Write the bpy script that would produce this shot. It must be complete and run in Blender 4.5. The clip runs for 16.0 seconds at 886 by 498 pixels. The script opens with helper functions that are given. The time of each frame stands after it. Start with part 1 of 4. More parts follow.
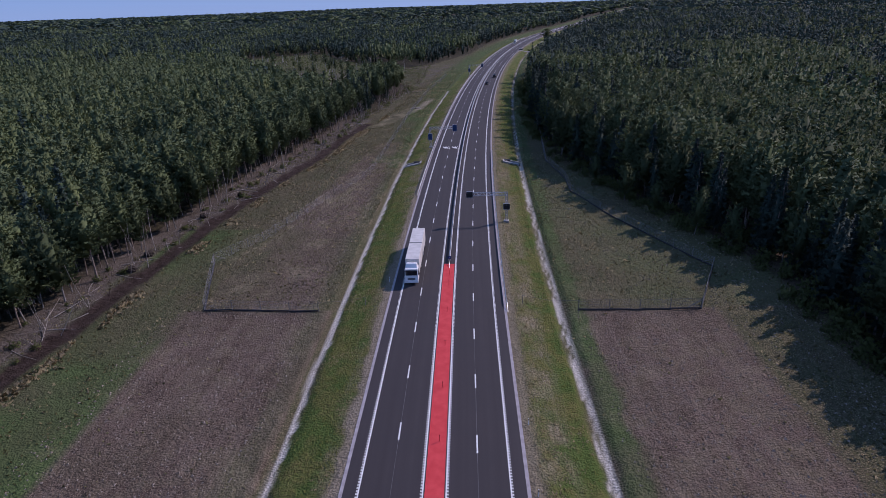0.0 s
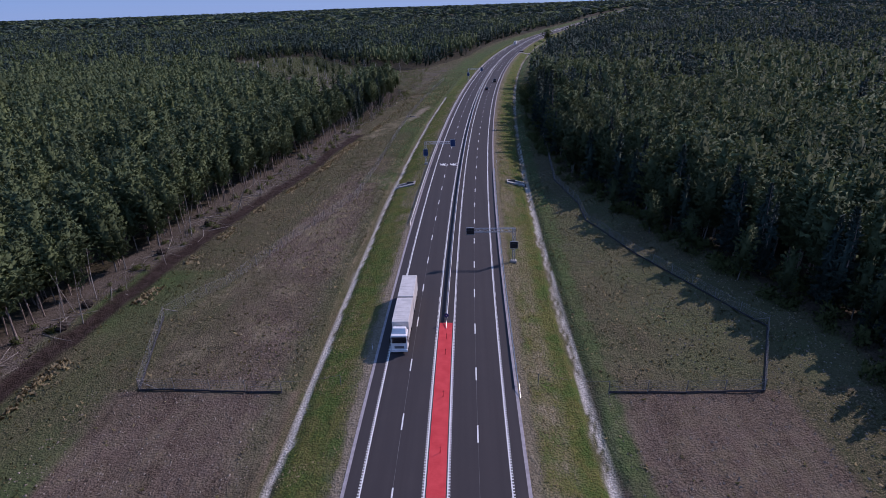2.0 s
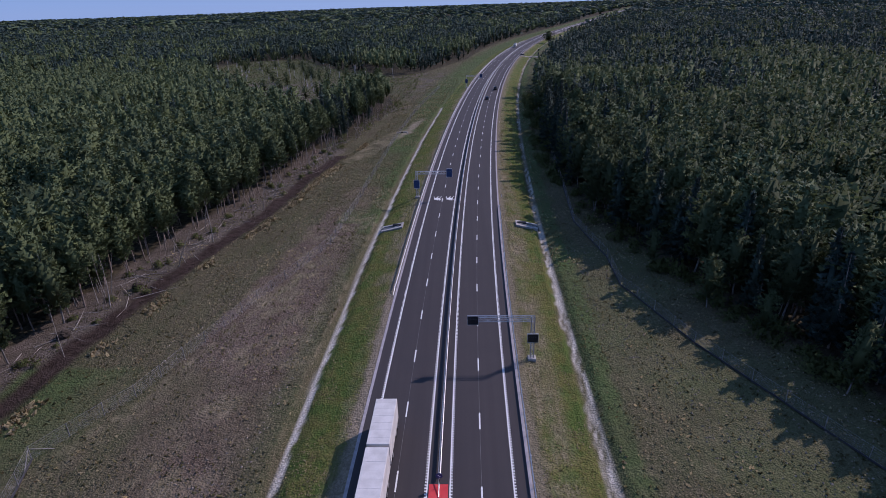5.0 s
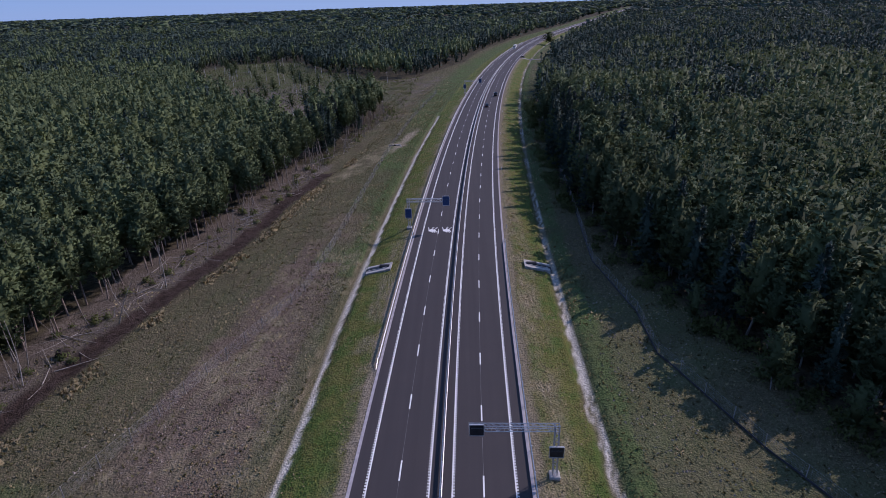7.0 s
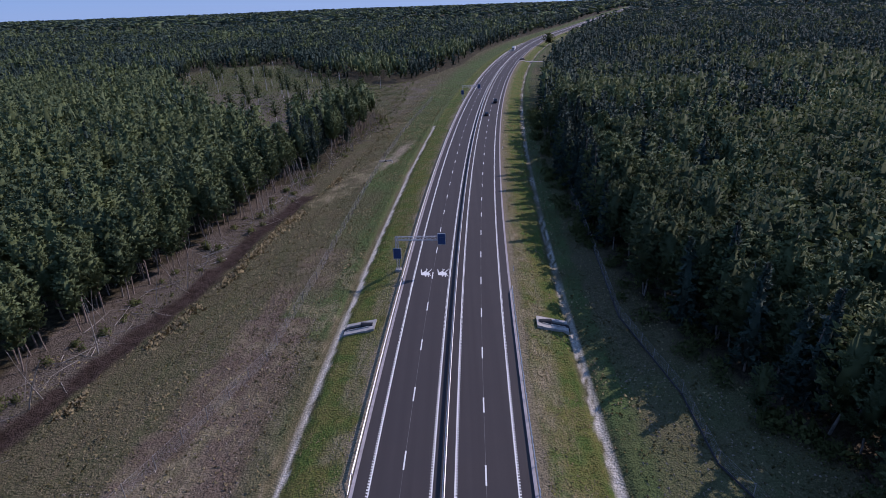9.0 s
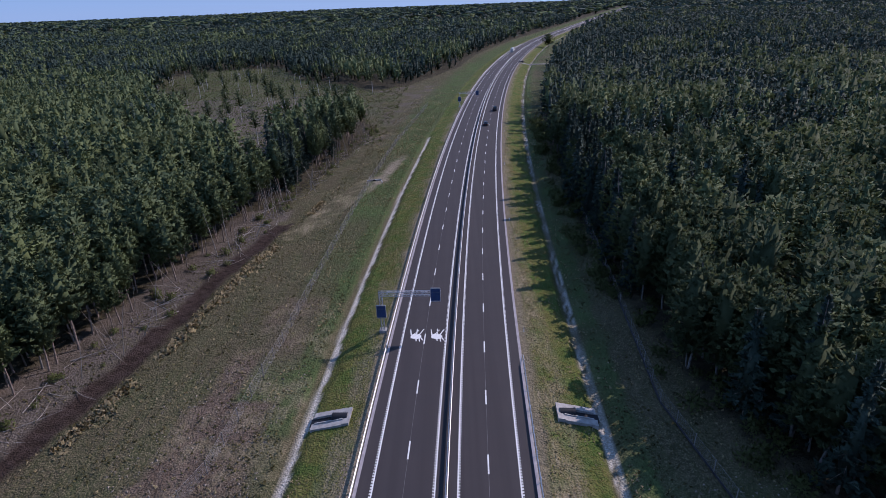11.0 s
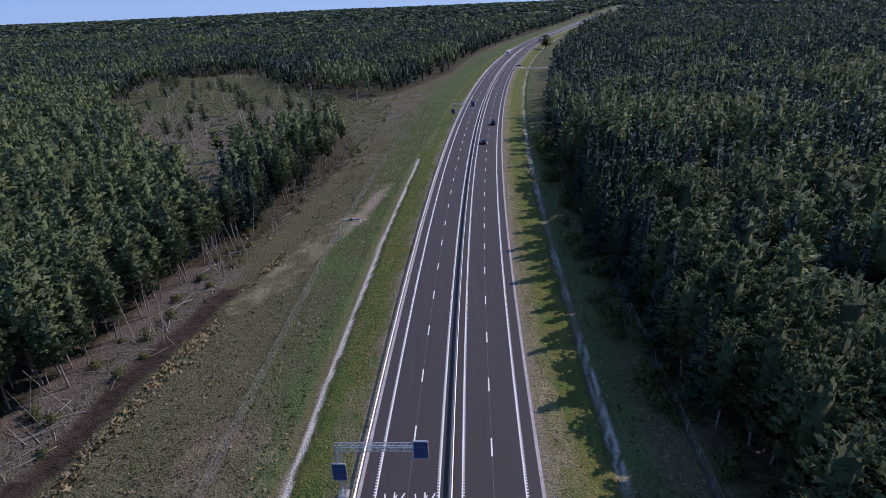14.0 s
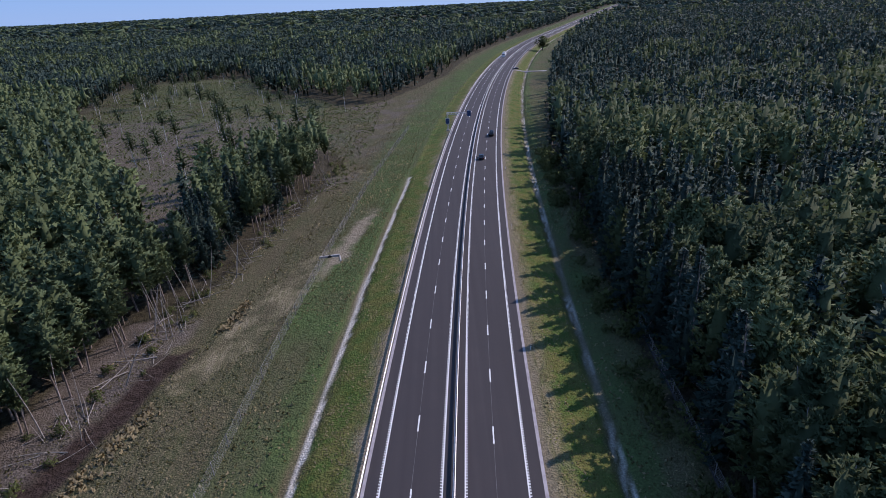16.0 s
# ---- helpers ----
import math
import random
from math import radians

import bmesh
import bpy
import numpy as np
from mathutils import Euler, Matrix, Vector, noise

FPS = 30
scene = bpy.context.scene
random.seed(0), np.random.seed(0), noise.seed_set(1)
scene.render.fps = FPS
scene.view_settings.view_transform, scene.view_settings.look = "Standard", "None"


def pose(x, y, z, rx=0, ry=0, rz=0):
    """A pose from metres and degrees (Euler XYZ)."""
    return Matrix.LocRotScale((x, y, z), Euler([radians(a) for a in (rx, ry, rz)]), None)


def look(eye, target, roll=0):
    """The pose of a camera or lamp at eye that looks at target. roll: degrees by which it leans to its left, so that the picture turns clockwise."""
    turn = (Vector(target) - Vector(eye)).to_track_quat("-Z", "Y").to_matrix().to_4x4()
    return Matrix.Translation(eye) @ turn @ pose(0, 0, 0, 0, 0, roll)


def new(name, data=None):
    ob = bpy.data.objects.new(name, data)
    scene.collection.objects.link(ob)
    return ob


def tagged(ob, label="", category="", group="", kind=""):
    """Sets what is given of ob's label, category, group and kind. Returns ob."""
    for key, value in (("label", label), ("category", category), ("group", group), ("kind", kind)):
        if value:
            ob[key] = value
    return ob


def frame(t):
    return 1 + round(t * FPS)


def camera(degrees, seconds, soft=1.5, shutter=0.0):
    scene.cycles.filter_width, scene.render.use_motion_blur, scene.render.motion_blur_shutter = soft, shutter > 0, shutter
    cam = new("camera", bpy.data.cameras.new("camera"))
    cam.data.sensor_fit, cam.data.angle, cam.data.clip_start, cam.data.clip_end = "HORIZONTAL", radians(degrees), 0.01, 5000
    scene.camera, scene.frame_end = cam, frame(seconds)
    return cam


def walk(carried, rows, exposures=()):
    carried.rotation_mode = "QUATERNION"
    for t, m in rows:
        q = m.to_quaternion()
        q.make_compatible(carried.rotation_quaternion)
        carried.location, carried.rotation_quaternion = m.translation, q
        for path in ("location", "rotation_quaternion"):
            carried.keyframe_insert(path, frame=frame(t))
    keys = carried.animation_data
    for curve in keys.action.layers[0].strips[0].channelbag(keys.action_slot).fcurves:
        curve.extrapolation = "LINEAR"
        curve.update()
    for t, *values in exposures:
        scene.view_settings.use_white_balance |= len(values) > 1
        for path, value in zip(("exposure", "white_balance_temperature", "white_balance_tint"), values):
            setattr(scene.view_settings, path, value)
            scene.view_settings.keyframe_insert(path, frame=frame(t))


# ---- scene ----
cam = camera(76.0, 16.0, soft=0.55)
PATH = [
    (0.0, 4.110, -50.263, 47.504, 2.828, -23.530, -2.016),
    (0.5, 4.021, -44.767, 47.569, 2.778, -23.533, -1.998),
    (1.0, 3.937, -39.260, 47.632, 2.729, -23.536, -1.982),
    (1.5, 3.859, -33.743, 47.694, 2.681, -23.538, -1.970),
    (2.0, 3.787, -28.218, 47.754, 2.634, -23.541, -1.960),
    (2.5, 3.720, -22.685, 47.812, 2.588, -23.544, -1.953),
    (3.0, 3.659, -17.144, 47.869, 2.542, -23.547, -1.948),
    (3.5, 3.604, -11.597, 47.924, 2.496, -23.550, -1.946),
    (4.0, 3.555, -6.044, 47.978, 2.450, -23.553, -1.947),
    (4.5, 3.511, -0.486, 48.030, 2.403, -23.556, -1.951),
    (5.0, 3.474, 5.077, 48.080, 2.355, -23.559, -1.958),
    (5.5, 3.442, 10.642, 48.129, 2.306, -23.562, -1.967),
    (6.0, 3.416, 16.211, 48.176, 2.256, -23.565, -1.979),
    (6.5, 3.396, 21.781, 48.221, 2.204, -23.568, -1.994),
    (7.0, 3.382, 27.353, 48.265, 2.150, -23.572, -2.011),
    (7.5, 3.375, 32.925, 48.307, 2.093, -23.575, -2.032),
    (8.0, 3.373, 38.496, 48.348, 2.034, -23.579, -2.055),
    (8.5, 3.377, 44.067, 48.387, 1.972, -23.582, -2.080),
    (9.0, 3.387, 49.636, 48.424, 1.907, -23.586, -2.109),
    (9.5, 3.403, 55.202, 48.460, 1.839, -23.589, -2.140),
    (10.0, 3.426, 60.765, 48.494, 1.766, -23.593, -2.174),
    (10.5, 3.454, 66.324, 48.526, 1.690, -23.597, -2.211),
    (11.0, 3.489, 71.878, 48.557, 1.610, -23.600, -2.251),
    (11.5, 3.530, 77.426, 48.586, 1.524, -23.604, -2.293),
    (12.0, 3.577, 82.968, 48.613, 1.434, -23.608, -2.338),
    (12.5, 3.630, 88.502, 48.639, 1.339, -23.612, -2.386),
    (13.0, 3.690, 94.029, 48.664, 1.238, -23.616, -2.436),
    (13.5, 3.755, 99.547, 48.686, 1.132, -23.620, -2.490),
    (14.0, 3.828, 105.056, 48.707, 1.020, -23.624, -2.546),
    (14.5, 3.906, 110.554, 48.726, 0.901, -23.628, -2.604),
    (15.0, 3.991, 116.042, 48.744, 0.775, -23.633, -2.666),
    (15.5, 4.082, 121.518, 48.760, 0.643, -23.637, -2.730),
    (16.0, 4.179, 126.981, 48.775, 0.504, -23.641, -2.797),
]
walk(cam, [(t, pose(x, y, z) @ pose(0, 0, 0, 0, 0, yaw) @ pose(0, 0, 0, 90 + pitch) @ pose(0, 0, 0, 0, 0, roll)) for t, x, y, z, yaw, pitch, roll in PATH], [(0.0, 0.13, 6330, 31), (8.0, 0.24, 6370, 28), (16.0, 0.48, 6460, 22)])

# ---- light ----
SUN_ELEVATION, SUN_AZIMUTH = radians(37), math.atan2(0.82, 0.57)
world = bpy.data.worlds.new("sky")
scene.world = world
world.use_nodes = True
wn = world.node_tree.nodes
wn.clear()
sky = wn.new("ShaderNodeTexSky")
sky.sky_type, sky.sun_disc = "NISHITA", False
sky.sun_elevation, sky.sun_rotation = SUN_ELEVATION, SUN_AZIMUTH
sky.air_density, sky.dust_density, sky.ozone_density, sky.altitude = 0.9, 0.0, 5.0, 1800
wbg, wout = wn.new("ShaderNodeBackground"), wn.new("ShaderNodeOutputWorld")
wbg.inputs["Strength"].default_value = 0.13
clear_air = wn.new("ShaderNodeMix")
clear_air.data_type, clear_air.blend_type = "RGBA", "MIX"
clear_air.inputs["Factor"].default_value, clear_air.inputs["B"].default_value = 0.88, (1.10, 2.15, 4.20, 1.0)
world.node_tree.links.new(sky.outputs[0], clear_air.inputs["A"])
world.node_tree.links.new(clear_air.outputs["Result"], wbg.inputs[0])
world.node_tree.links.new(wbg.outputs[0], wout.inputs[0])
sun = new("sun", bpy.data.lights.new("sun", "SUN"))
sun.data.energy, sun.data.angle, sun.data.color = 3.2, radians(0.5), (1.0, 0.925, 0.88)
sun_way = Vector((math.cos(SUN_ELEVATION) * math.sin(SUN_AZIMUTH), math.cos(SUN_ELEVATION) * math.cos(SUN_AZIMUTH), math.sin(SUN_ELEVATION)))
sun.matrix_world = look(sun_way * 300, (0, 0, 0))

# ---- materials ----
def material(name, rough=0.9, metal=0.0, spec=0.3):
    m = bpy.data.materials.new(name)
    m.use_nodes = True
    b = m.node_tree.nodes["Principled BSDF"]
    b.inputs["Roughness"].default_value, b.inputs["Metallic"].default_value = rough, metal
    b.inputs["Specular IOR Level"].default_value = spec
    return m, m.node_tree.nodes, m.node_tree.links, b


def mix(nodes, links, fac, a, b, blend="MIX"):
    n = nodes.new("ShaderNodeMix")
    n.data_type, n.blend_type = "RGBA", blend
    for sock, v in ((n.inputs["Factor"], fac), (n.inputs["A"], a), (n.inputs["B"], b)):
        if isinstance(v, (int, float)):
            sock.default_value = v
        elif isinstance(v, tuple):
            sock.default_value = (*v[:3], 1.0)
        else:
            links.new(v, sock)
    return n.outputs["Result"]


def grain(nodes, links, scale, lo=0.35, hi=0.65, detail=4.0, stretch=None):
    """Noise in world metres, spread to 0..1."""
    geo = nodes.new("ShaderNodeNewGeometry")
    src = geo.outputs["Position"]
    if stretch:
        mp = nodes.new("ShaderNodeMapping")
        mp.inputs["Scale"].default_value = stretch
        links.new(src, mp.inputs["Vector"])
        src = mp.outputs["Vector"]
    n = nodes.new("ShaderNodeTexNoise")
    n.inputs["Scale"].default_value, n.inputs["Detail"].default_value = scale, detail
    links.new(src, n.inputs["Vector"])
    r = nodes.new("ShaderNodeMapRange")
    r.inputs["From Min"].default_value, r.inputs["From Max"].default_value = lo, hi
    links.new(n.outputs["Fac"], r.inputs["Value"])
    return r.outputs["Result"]


def relief(nodes, links, bsdf, height, strength=0.4, distance=0.05):
    b = nodes.new("ShaderNodeBump")
    b.inputs["Strength"].default_value, b.inputs["Distance"].default_value = strength, distance
    links.new(height, b.inputs["Height"])
    links.new(b.outputs["Normal"], bsdf.inputs["Normal"])


def plain(name, dark, light, rough=0.7, metal=0.0, scale=3.0, spec=0.3, bump=0.0):
    m, n, l, b = material(name, rough, metal, spec)
    big, fine = grain(n, l, scale), grain(n, l, scale * 9)
    c = mix(n, l, big, dark, light)
    c = mix(n, l, 0.25, c, mix(n, l, fine, dark, light))
    l.new(c, b.inputs["Base Color"])
    if bump:
        relief(n, l, b, fine, bump, 0.02)
    return m


def attribute(nodes, name):
    a = nodes.new("ShaderNodeAttribute")
    a.attribute_name = name
    return a.outputs["Fac"]


def foliage(name, dark, light, through_light=0.4, fine=2.6):
    """Needles or leaves: tone by clump, by tree, and a fine grain of sprays and gaps."""
    m, n, l, b = material(name, 0.8, 0.0, 0.2)
    isl = n.new("ShaderNodeNewGeometry").outputs["Random Per Island"]
    c = mix(n, l, isl, dark, light)
    small = grain(n, l, fine, 0.36, 0.64, 4.0)
    c = mix(n, l, small, mix(n, l, 0.35, c, dark), mix(n, l, 0.35, c, light))
    tone = attribute(n, "tone")
    warm = (light[0] * 1.32, light[1] * 1.26, light[2] * 0.95)
    c = mix(n, l, tone, c, mix(n, l, 0.55, c, warm))
    rnd = n.new("ShaderNodeObjectInfo").outputs["Random"]
    half = n.new("ShaderNodeMath")
    half.operation = "MULTIPLY"
    half.inputs[1].default_value = 0.5
    l.new(rnd, half.inputs[0])
    c = mix(n, l, half.outputs[0], c, mix(n, l, 0.5, c, warm))
    l.new(c, b.inputs["Base Color"])
    t = n.new("ShaderNodeBsdfTranslucent")
    l.new(c, t.inputs["Color"])
    ms = n.new("ShaderNodeMixShader")
    ms.inputs[0].default_value = through_light
    l.new(b.outputs[0], ms.inputs[1])
    l.new(t.outputs[0], ms.inputs[2])
    l.new(ms.outputs[0], n["Material Output"].inputs["Surface"])
    return m


def ground_material():
    m, n, l, b = material("ground_soil_and_grass", 0.95, 0.0, 0.1)
    g1, g2, g3 = grain(n, l, 0.9), grain(n, l, 4.0), grain(n, l, 0.12)
    g4 = grain(n, l, 1.7, 0.42, 0.7)
    furrow = grain(n, l, 1.0, 0.3, 0.7, 3.0, (1.6, 0.22, 1.0))
    floor_c = mix(n, l, g1, (0.030, 0.026, 0.018), (0.075, 0.065, 0.04))
    meadow = mix(n, l, g1, (0.038, 0.050, 0.020), (0.085, 0.088, 0.042))
    meadow = mix(n, l, g3, meadow, mix(n, l, g2, (0.105, 0.085, 0.052), (0.058, 0.062, 0.028)))
    lush = mix(n, l, g2, (0.045, 0.074, 0.026), (0.088, 0.125, 0.044))
    lush = mix(n, l, g3, lush, mix(n, l, 0.5, lush, (0.07, 0.065, 0.035)))
    verge = mix(n, l, g1, (0.088, 0.112, 0.027), (0.148, 0.158, 0.046))
    verge = mix(n, l, g2, verge, (0.11, 0.095, 0.035))
    verge = mix(n, l, grain(n, l, 0.35, 0.42, 0.6, 3.0), verge, mix(n, l, g2, (0.052, 0.088, 0.020), (0.085, 0.120, 0.030)))
    soil = mix(n, l, furrow, (0.056, 0.033, 0.026), (0.105, 0.063, 0.050))
    soil = mix(n, l, g4, soil, (0.135, 0.100, 0.078))
    wisps = grain(n, l, 1.0, 0.40, 0.62, 4.0, (2.6, 0.28, 1.0))
    straw = mix(n, l, g2, (0.150, 0.122, 0.078), (0.30, 0.255, 0.170))
    straw = mix(n, l, wisps, mix(n, l, 0.6, straw, (0.085, 0.085, 0.035)), straw)
    gravel = mix(n, l, g2, (0.16, 0.132, 0.095), (0.28, 0.235, 0.175))
    sand = mix(n, l, g2, (0.30, 0.285, 0.25), (0.56, 0.53, 0.48))
    track = mix(n, l, g1, (0.026, 0.017, 0.013), (0.055, 0.038, 0.032))
    debris = mix(n, l, g2, (0.07, 0.056, 0.045), (0.165, 0.14, 0.12))
    soil = mix(n, l, grain(n, l, 0.16, 0.4, 0.62, 5.0), mix(n, l, 0.45, soil, (0.06, 0.045, 0.03)), mix(n, l, 0.3, soil, (0.19, 0.15, 0.115)))
    speck = grain(n, l, 7.0, 0.52, 0.62, 2.0)
    pit = grain(n, l, 3.3, 0.40, 0.50, 3.0)
    soil = mix(n, l, speck, mix(n, l, pit, (0.042, 0.028, 0.020), soil), (0.17, 0.132, 0.10))
    swath = grain(n, l, 1.0, 0.36, 0.66, 4.0, (0.75, 0.06, 1.0))
    meadow = mix(n, l, swath, mix(n, l, 0.45, meadow, (0.098, 0.070, 0.052)), meadow)
    meadow = mix(n, l, pit, mix(n, l, 0.5, meadow, (0.040, 0.046, 0.020)), mix(n, l, speck, meadow, (0.19, 0.165, 0.10)))
    soil = mix(n, l, swath, soil, mix(n, l, 0.35, soil, (0.19, 0.145, 0.115)))
    c = floor_c
    for name, col in (("meadow", meadow), ("soil", soil), ("debris", debris), ("lush", lush), ("verge", verge), ("straw", straw), ("gravel", gravel), ("track", track), ("sand", sand)):
        c = mix(n, l, attribute(n, name), c, col)
    l.new(c, b.inputs["Base Color"])
    h = n.new("ShaderNodeMath")
    h.operation = "ADD"
    l.new(g1, h.inputs[0])
    l.new(g2, h.inputs[1])
    relief(n, l, b, h.outputs[0], 0.9, 0.14)
    return m


def asphalt_material():
    m, n, l, b = material("asphalt", 0.82, 0.0, 0.35)
    fine, big, lane = grain(n, l, 26.0), grain(n, l, 0.25), grain(n, l, 1.0, 0.3, 0.7, 3.0, (0.9, 0.012, 1.0))
    c = mix(n, l, fine, (0.024, 0.0205, 0.022), (0.040, 0.034, 0.036))
    c = mix(n, l, lane, c, (0.043, 0.037, 0.039))
    c = mix(n, l, big, c, mix(n, l, 0.5, c, (0.032, 0.029, 0.032)))
    l.new(c, b.inputs["Base Color"])
    relief(n, l, b, fine, 0.25, 0.01)
    return m


M_GROUND, M_ASPHALT = ground_material(), asphalt_material()
M_KERB = plain("pale_shoulder_strip", (0.25, 0.23, 0.24), (0.38, 0.35, 0.36), 0.9, scale=1.2)
M_SEAM = plain("paving_seam", (0.06, 0.056, 0.06), (0.15, 0.145, 0.15), 0.8, scale=0.35)
M_LINE = plain("white_road_paint", (0.55, 0.55, 0.54), (0.74, 0.74, 0.73), 0.6, scale=5)
M_RED = plain("red_road_coating", (0.50, 0.035, 0.04), (0.62, 0.06, 0.065), 0.75, scale=0.7)
M_STEEL = plain("galvanised_steel", (0.38, 0.39, 0.41), (0.58, 0.59, 0.61), 0.45, 0.75, scale=2)
M_WIRE = plain("weathered_wire", (0.17, 0.17, 0.18), (0.30, 0.30, 0.31), 0.6, 0.4, scale=2)
M_POST = plain("grey_fence_wood", (0.15, 0.14, 0.13), (0.28, 0.265, 0.24), 0.85, scale=4)
M_CONCRETE = plain("concrete", (0.24, 0.23, 0.22), (0.40, 0.385, 0.37), 0.9, scale=1.2, bump=0.3)
# Black of housings; also the painted shade inside the culverts.
M_DARK = plain("black_housing_and_shade", (0.008, 0.008, 0.010), (0.020, 0.020, 0.024), 0.55, scale=2)
M_BLUE = plain("blue_sign_face", (0.018, 0.045, 0.12), (0.028, 0.06, 0.15), 0.5, scale=2)
M_BACK = plain("grey_sign_back", (0.10, 0.105, 0.115), (0.16, 0.165, 0.175), 0.6, 0.2, scale=2)
M_BARK = plain("pine_bark", (0.12, 0.094, 0.078), (0.29, 0.235, 0.20), 0.95, scale=2.5, bump=0.5)
M_BIRCH = plain("birch_bark", (0.26, 0.25, 0.23), (0.56, 0.55, 0.52), 0.85, scale=3.0)
M_GREYBARK = plain("grey_birch_bark", (0.09, 0.085, 0.075), (0.24, 0.225, 0.21), 0.9, scale=3.0)
M_DEAD = plain("bare_grey_wood", (0.17, 0.15, 0.13), (0.38, 0.345, 0.31), 0.95, scale=2.5)
M_PINE = foliage("pine_needles", (0.060, 0.088, 0.044), (0.108, 0.142, 0.072), 0.18)
# Spruce green shifted bluer: the far woods' haze is put into this colour.
M_SPRUCE_HAZE = foliage("spruce_needles_with_haze", (0.026, 0.048, 0.044), (0.046, 0.074, 0.064), 0.12)
M_LEAF = foliage("birch_leaves", (0.050, 0.075, 0.040), (0.088, 0.117, 0.060), 0.35)
M_SHRUB = foliage("shrub_leaves", (0.05, 0.07, 0.03), (0.12, 0.145, 0.06))
M_TUFT = foliage("grass_blades", (0.1, 0.12, 0.035), (0.2, 0.215, 0.075))
M_MEADOW = foliage("meadow_blades", (0.062, 0.066, 0.032), (0.140, 0.128, 0.068))
M_STRAW = foliage("dry_grass", (0.15, 0.12, 0.075), (0.27, 0.23, 0.15), 0.2)
M_WHITE = plain("white_lacquer", (0.68, 0.68, 0.68), (0.80, 0.80, 0.80), 0.4, scale=1.0)
M_TARP = plain("grey_white_tarpaulin", (0.46, 0.45, 0.43), (0.60, 0.585, 0.565), 0.7, scale=0.8)
M_GLASS = plain("dark_glass", (0.012, 0.014, 0.018), (0.02, 0.022, 0.028), 0.08, scale=1.0, spec=0.6)
M_TYRE = plain("tyre_rubber", (0.012, 0.012, 0.012), (0.025, 0.025, 0.025), 0.85, scale=5)
M_CARPAINT = plain("dark_car_paint", (0.010, 0.011, 0.014), (0.018, 0.019, 0.023), 0.25, scale=1.0, spec=0.6)
M_LAMP = plain("lamp_glass", (0.6, 0.6, 0.6), (0.75, 0.75, 0.75), 0.15, scale=3)
M_REDLAMP = plain("red_lamp", (0.35, 0.01, 0.01), (0.45, 0.02, 0.02), 0.2, scale=3)

# ---- plan of the road: a straight that runs into a long right-hand bend ----
BEND_START, BEND_END, BEND, TIGHTEN = 20.0, 930.0, 0.000297, 1.8e-7


def centre(y):
    y = np.asarray(y, float)
    full = BEND_END - BEND_START
    u = np.clip(y - BEND_START, 0, full)
    return 0.09 + BEND * u**2 / 2 + TIGHTEN * u**3 / 6 + np.clip(y - BEND_END, 0, None) * (BEND * full + TIGHTEN * full**2 / 2)


_YS = np.arange(-2100.0, 5200.0, 1.0)
_XS = centre(_YS)
_SS = np.concatenate(([0], np.cumsum(np.hypot(np.diff(_YS), np.diff(_XS)))))
_SS -= np.interp(0.0, _YS, _SS)


def road(s, off, z=0.0):
    """World places for metres along the road from its zero, metres to the right of its middle, and a height."""
    y = np.interp(s, _SS, _YS)
    slope = (centre(y + 0.5) - centre(y - 0.5))
    k = 1 / np.sqrt(1 + slope * slope)
    x = centre(y)
    return np.stack(np.broadcast_arrays(x + off * k, y - off * slope * k, z + 0.0 * y), -1)


def offset(x, y):
    return (x - centre(y)) / np.sqrt(1 + (centre(y + 0.5) - centre(y - 0.5)) ** 2)


def hashed(i, j, seed):
    h = np.sin(i * 127.1 + j * 311.7 + seed * 74.7) * 43758.5453
    return h - np.floor(h)


def cloud(x, y, size, seed=0):
    """Smooth random values 0..1 over the plan."""
    x, y = np.asarray(x, float) / size, np.asarray(y, float) / size
    i, j = np.floor(x), np.floor(y)
    u, v = x - i, y - j
    u, v = u * u * (3 - 2 * u), v * v * (3 - 2 * v)
    a, b = hashed(i, j, seed), hashed(i + 1, j, seed)
    c, d = hashed(i, j + 1, seed), hashed(i + 1, j + 1, seed)
    return (a * (1 - u) + b * u) * (1 - v) + (c * (1 - u) + d * u) * v


def band(v, lo, hi, soft=0.4):
    return np.clip((v - lo) / soft + 0.5, 0, 1) * np.clip((hi - v) / soft + 0.5, 0, 1)


def forest_edge_left(y):
    return np.interp(y, [-60, 20, 60, 96, 130, 150, 185, 215, 235, 257, 290, 320, 346, 430, 456, 513, 557, 662, 1100], [-75, -70, -67, -63.5, -61, -57, -53, -52, -49, -48, -44.5, -46, -60, -80, -57, -46, -39, -43, -38])


def forest_edge_right(y):
    return np.interp(y, [-60, 40, 65, 97, 134, 165, 200, 330, 420, 496, 620, 720, 850, 1050, 2500], [61, 61, 57, 45, 33, 29, 26.5, 26.0, 30, 35, 36, 40, 42, 28, 40])


def track_line(y):
    return np.interp(y, [-60, 15, 50, 80, 114, 130, 145, 177, 193, 240], [-70, -65, -62.3, -60, -56, -53, -50.7, -48.5, -46.5, -42])


def inside(x, y, ring):
    """Whether places lie in a ring of corners."""
    x, y = np.asarray(x, float), np.asarray(y, float)
    hit = np.zeros(np.broadcast(x, y).shape, bool)
    for (ax, ay), (bx, by) in zip(ring, ring[1:] + ring[:1]):
        if ay != by:
            hit ^= ((ay > y) != (by > y)) & (x < (bx - ax) * (y - ay) / (by - ay) + ax)
    return hit


FELLED = [(-55, 236), (-66, 246), (-96, 292), (-144, 360), (-186, 425), (-225, 560), (-204, 600), (-157, 612), (-112, 515), (-74, 472), (-46, 436), (-30, 420), (-30, 330)]
COPSE = [(-57, 250), (-43, 232), (-39, 262), (-32, 287), (-30, 320), (-44, 343), (-56, 306), (-60, 283)]


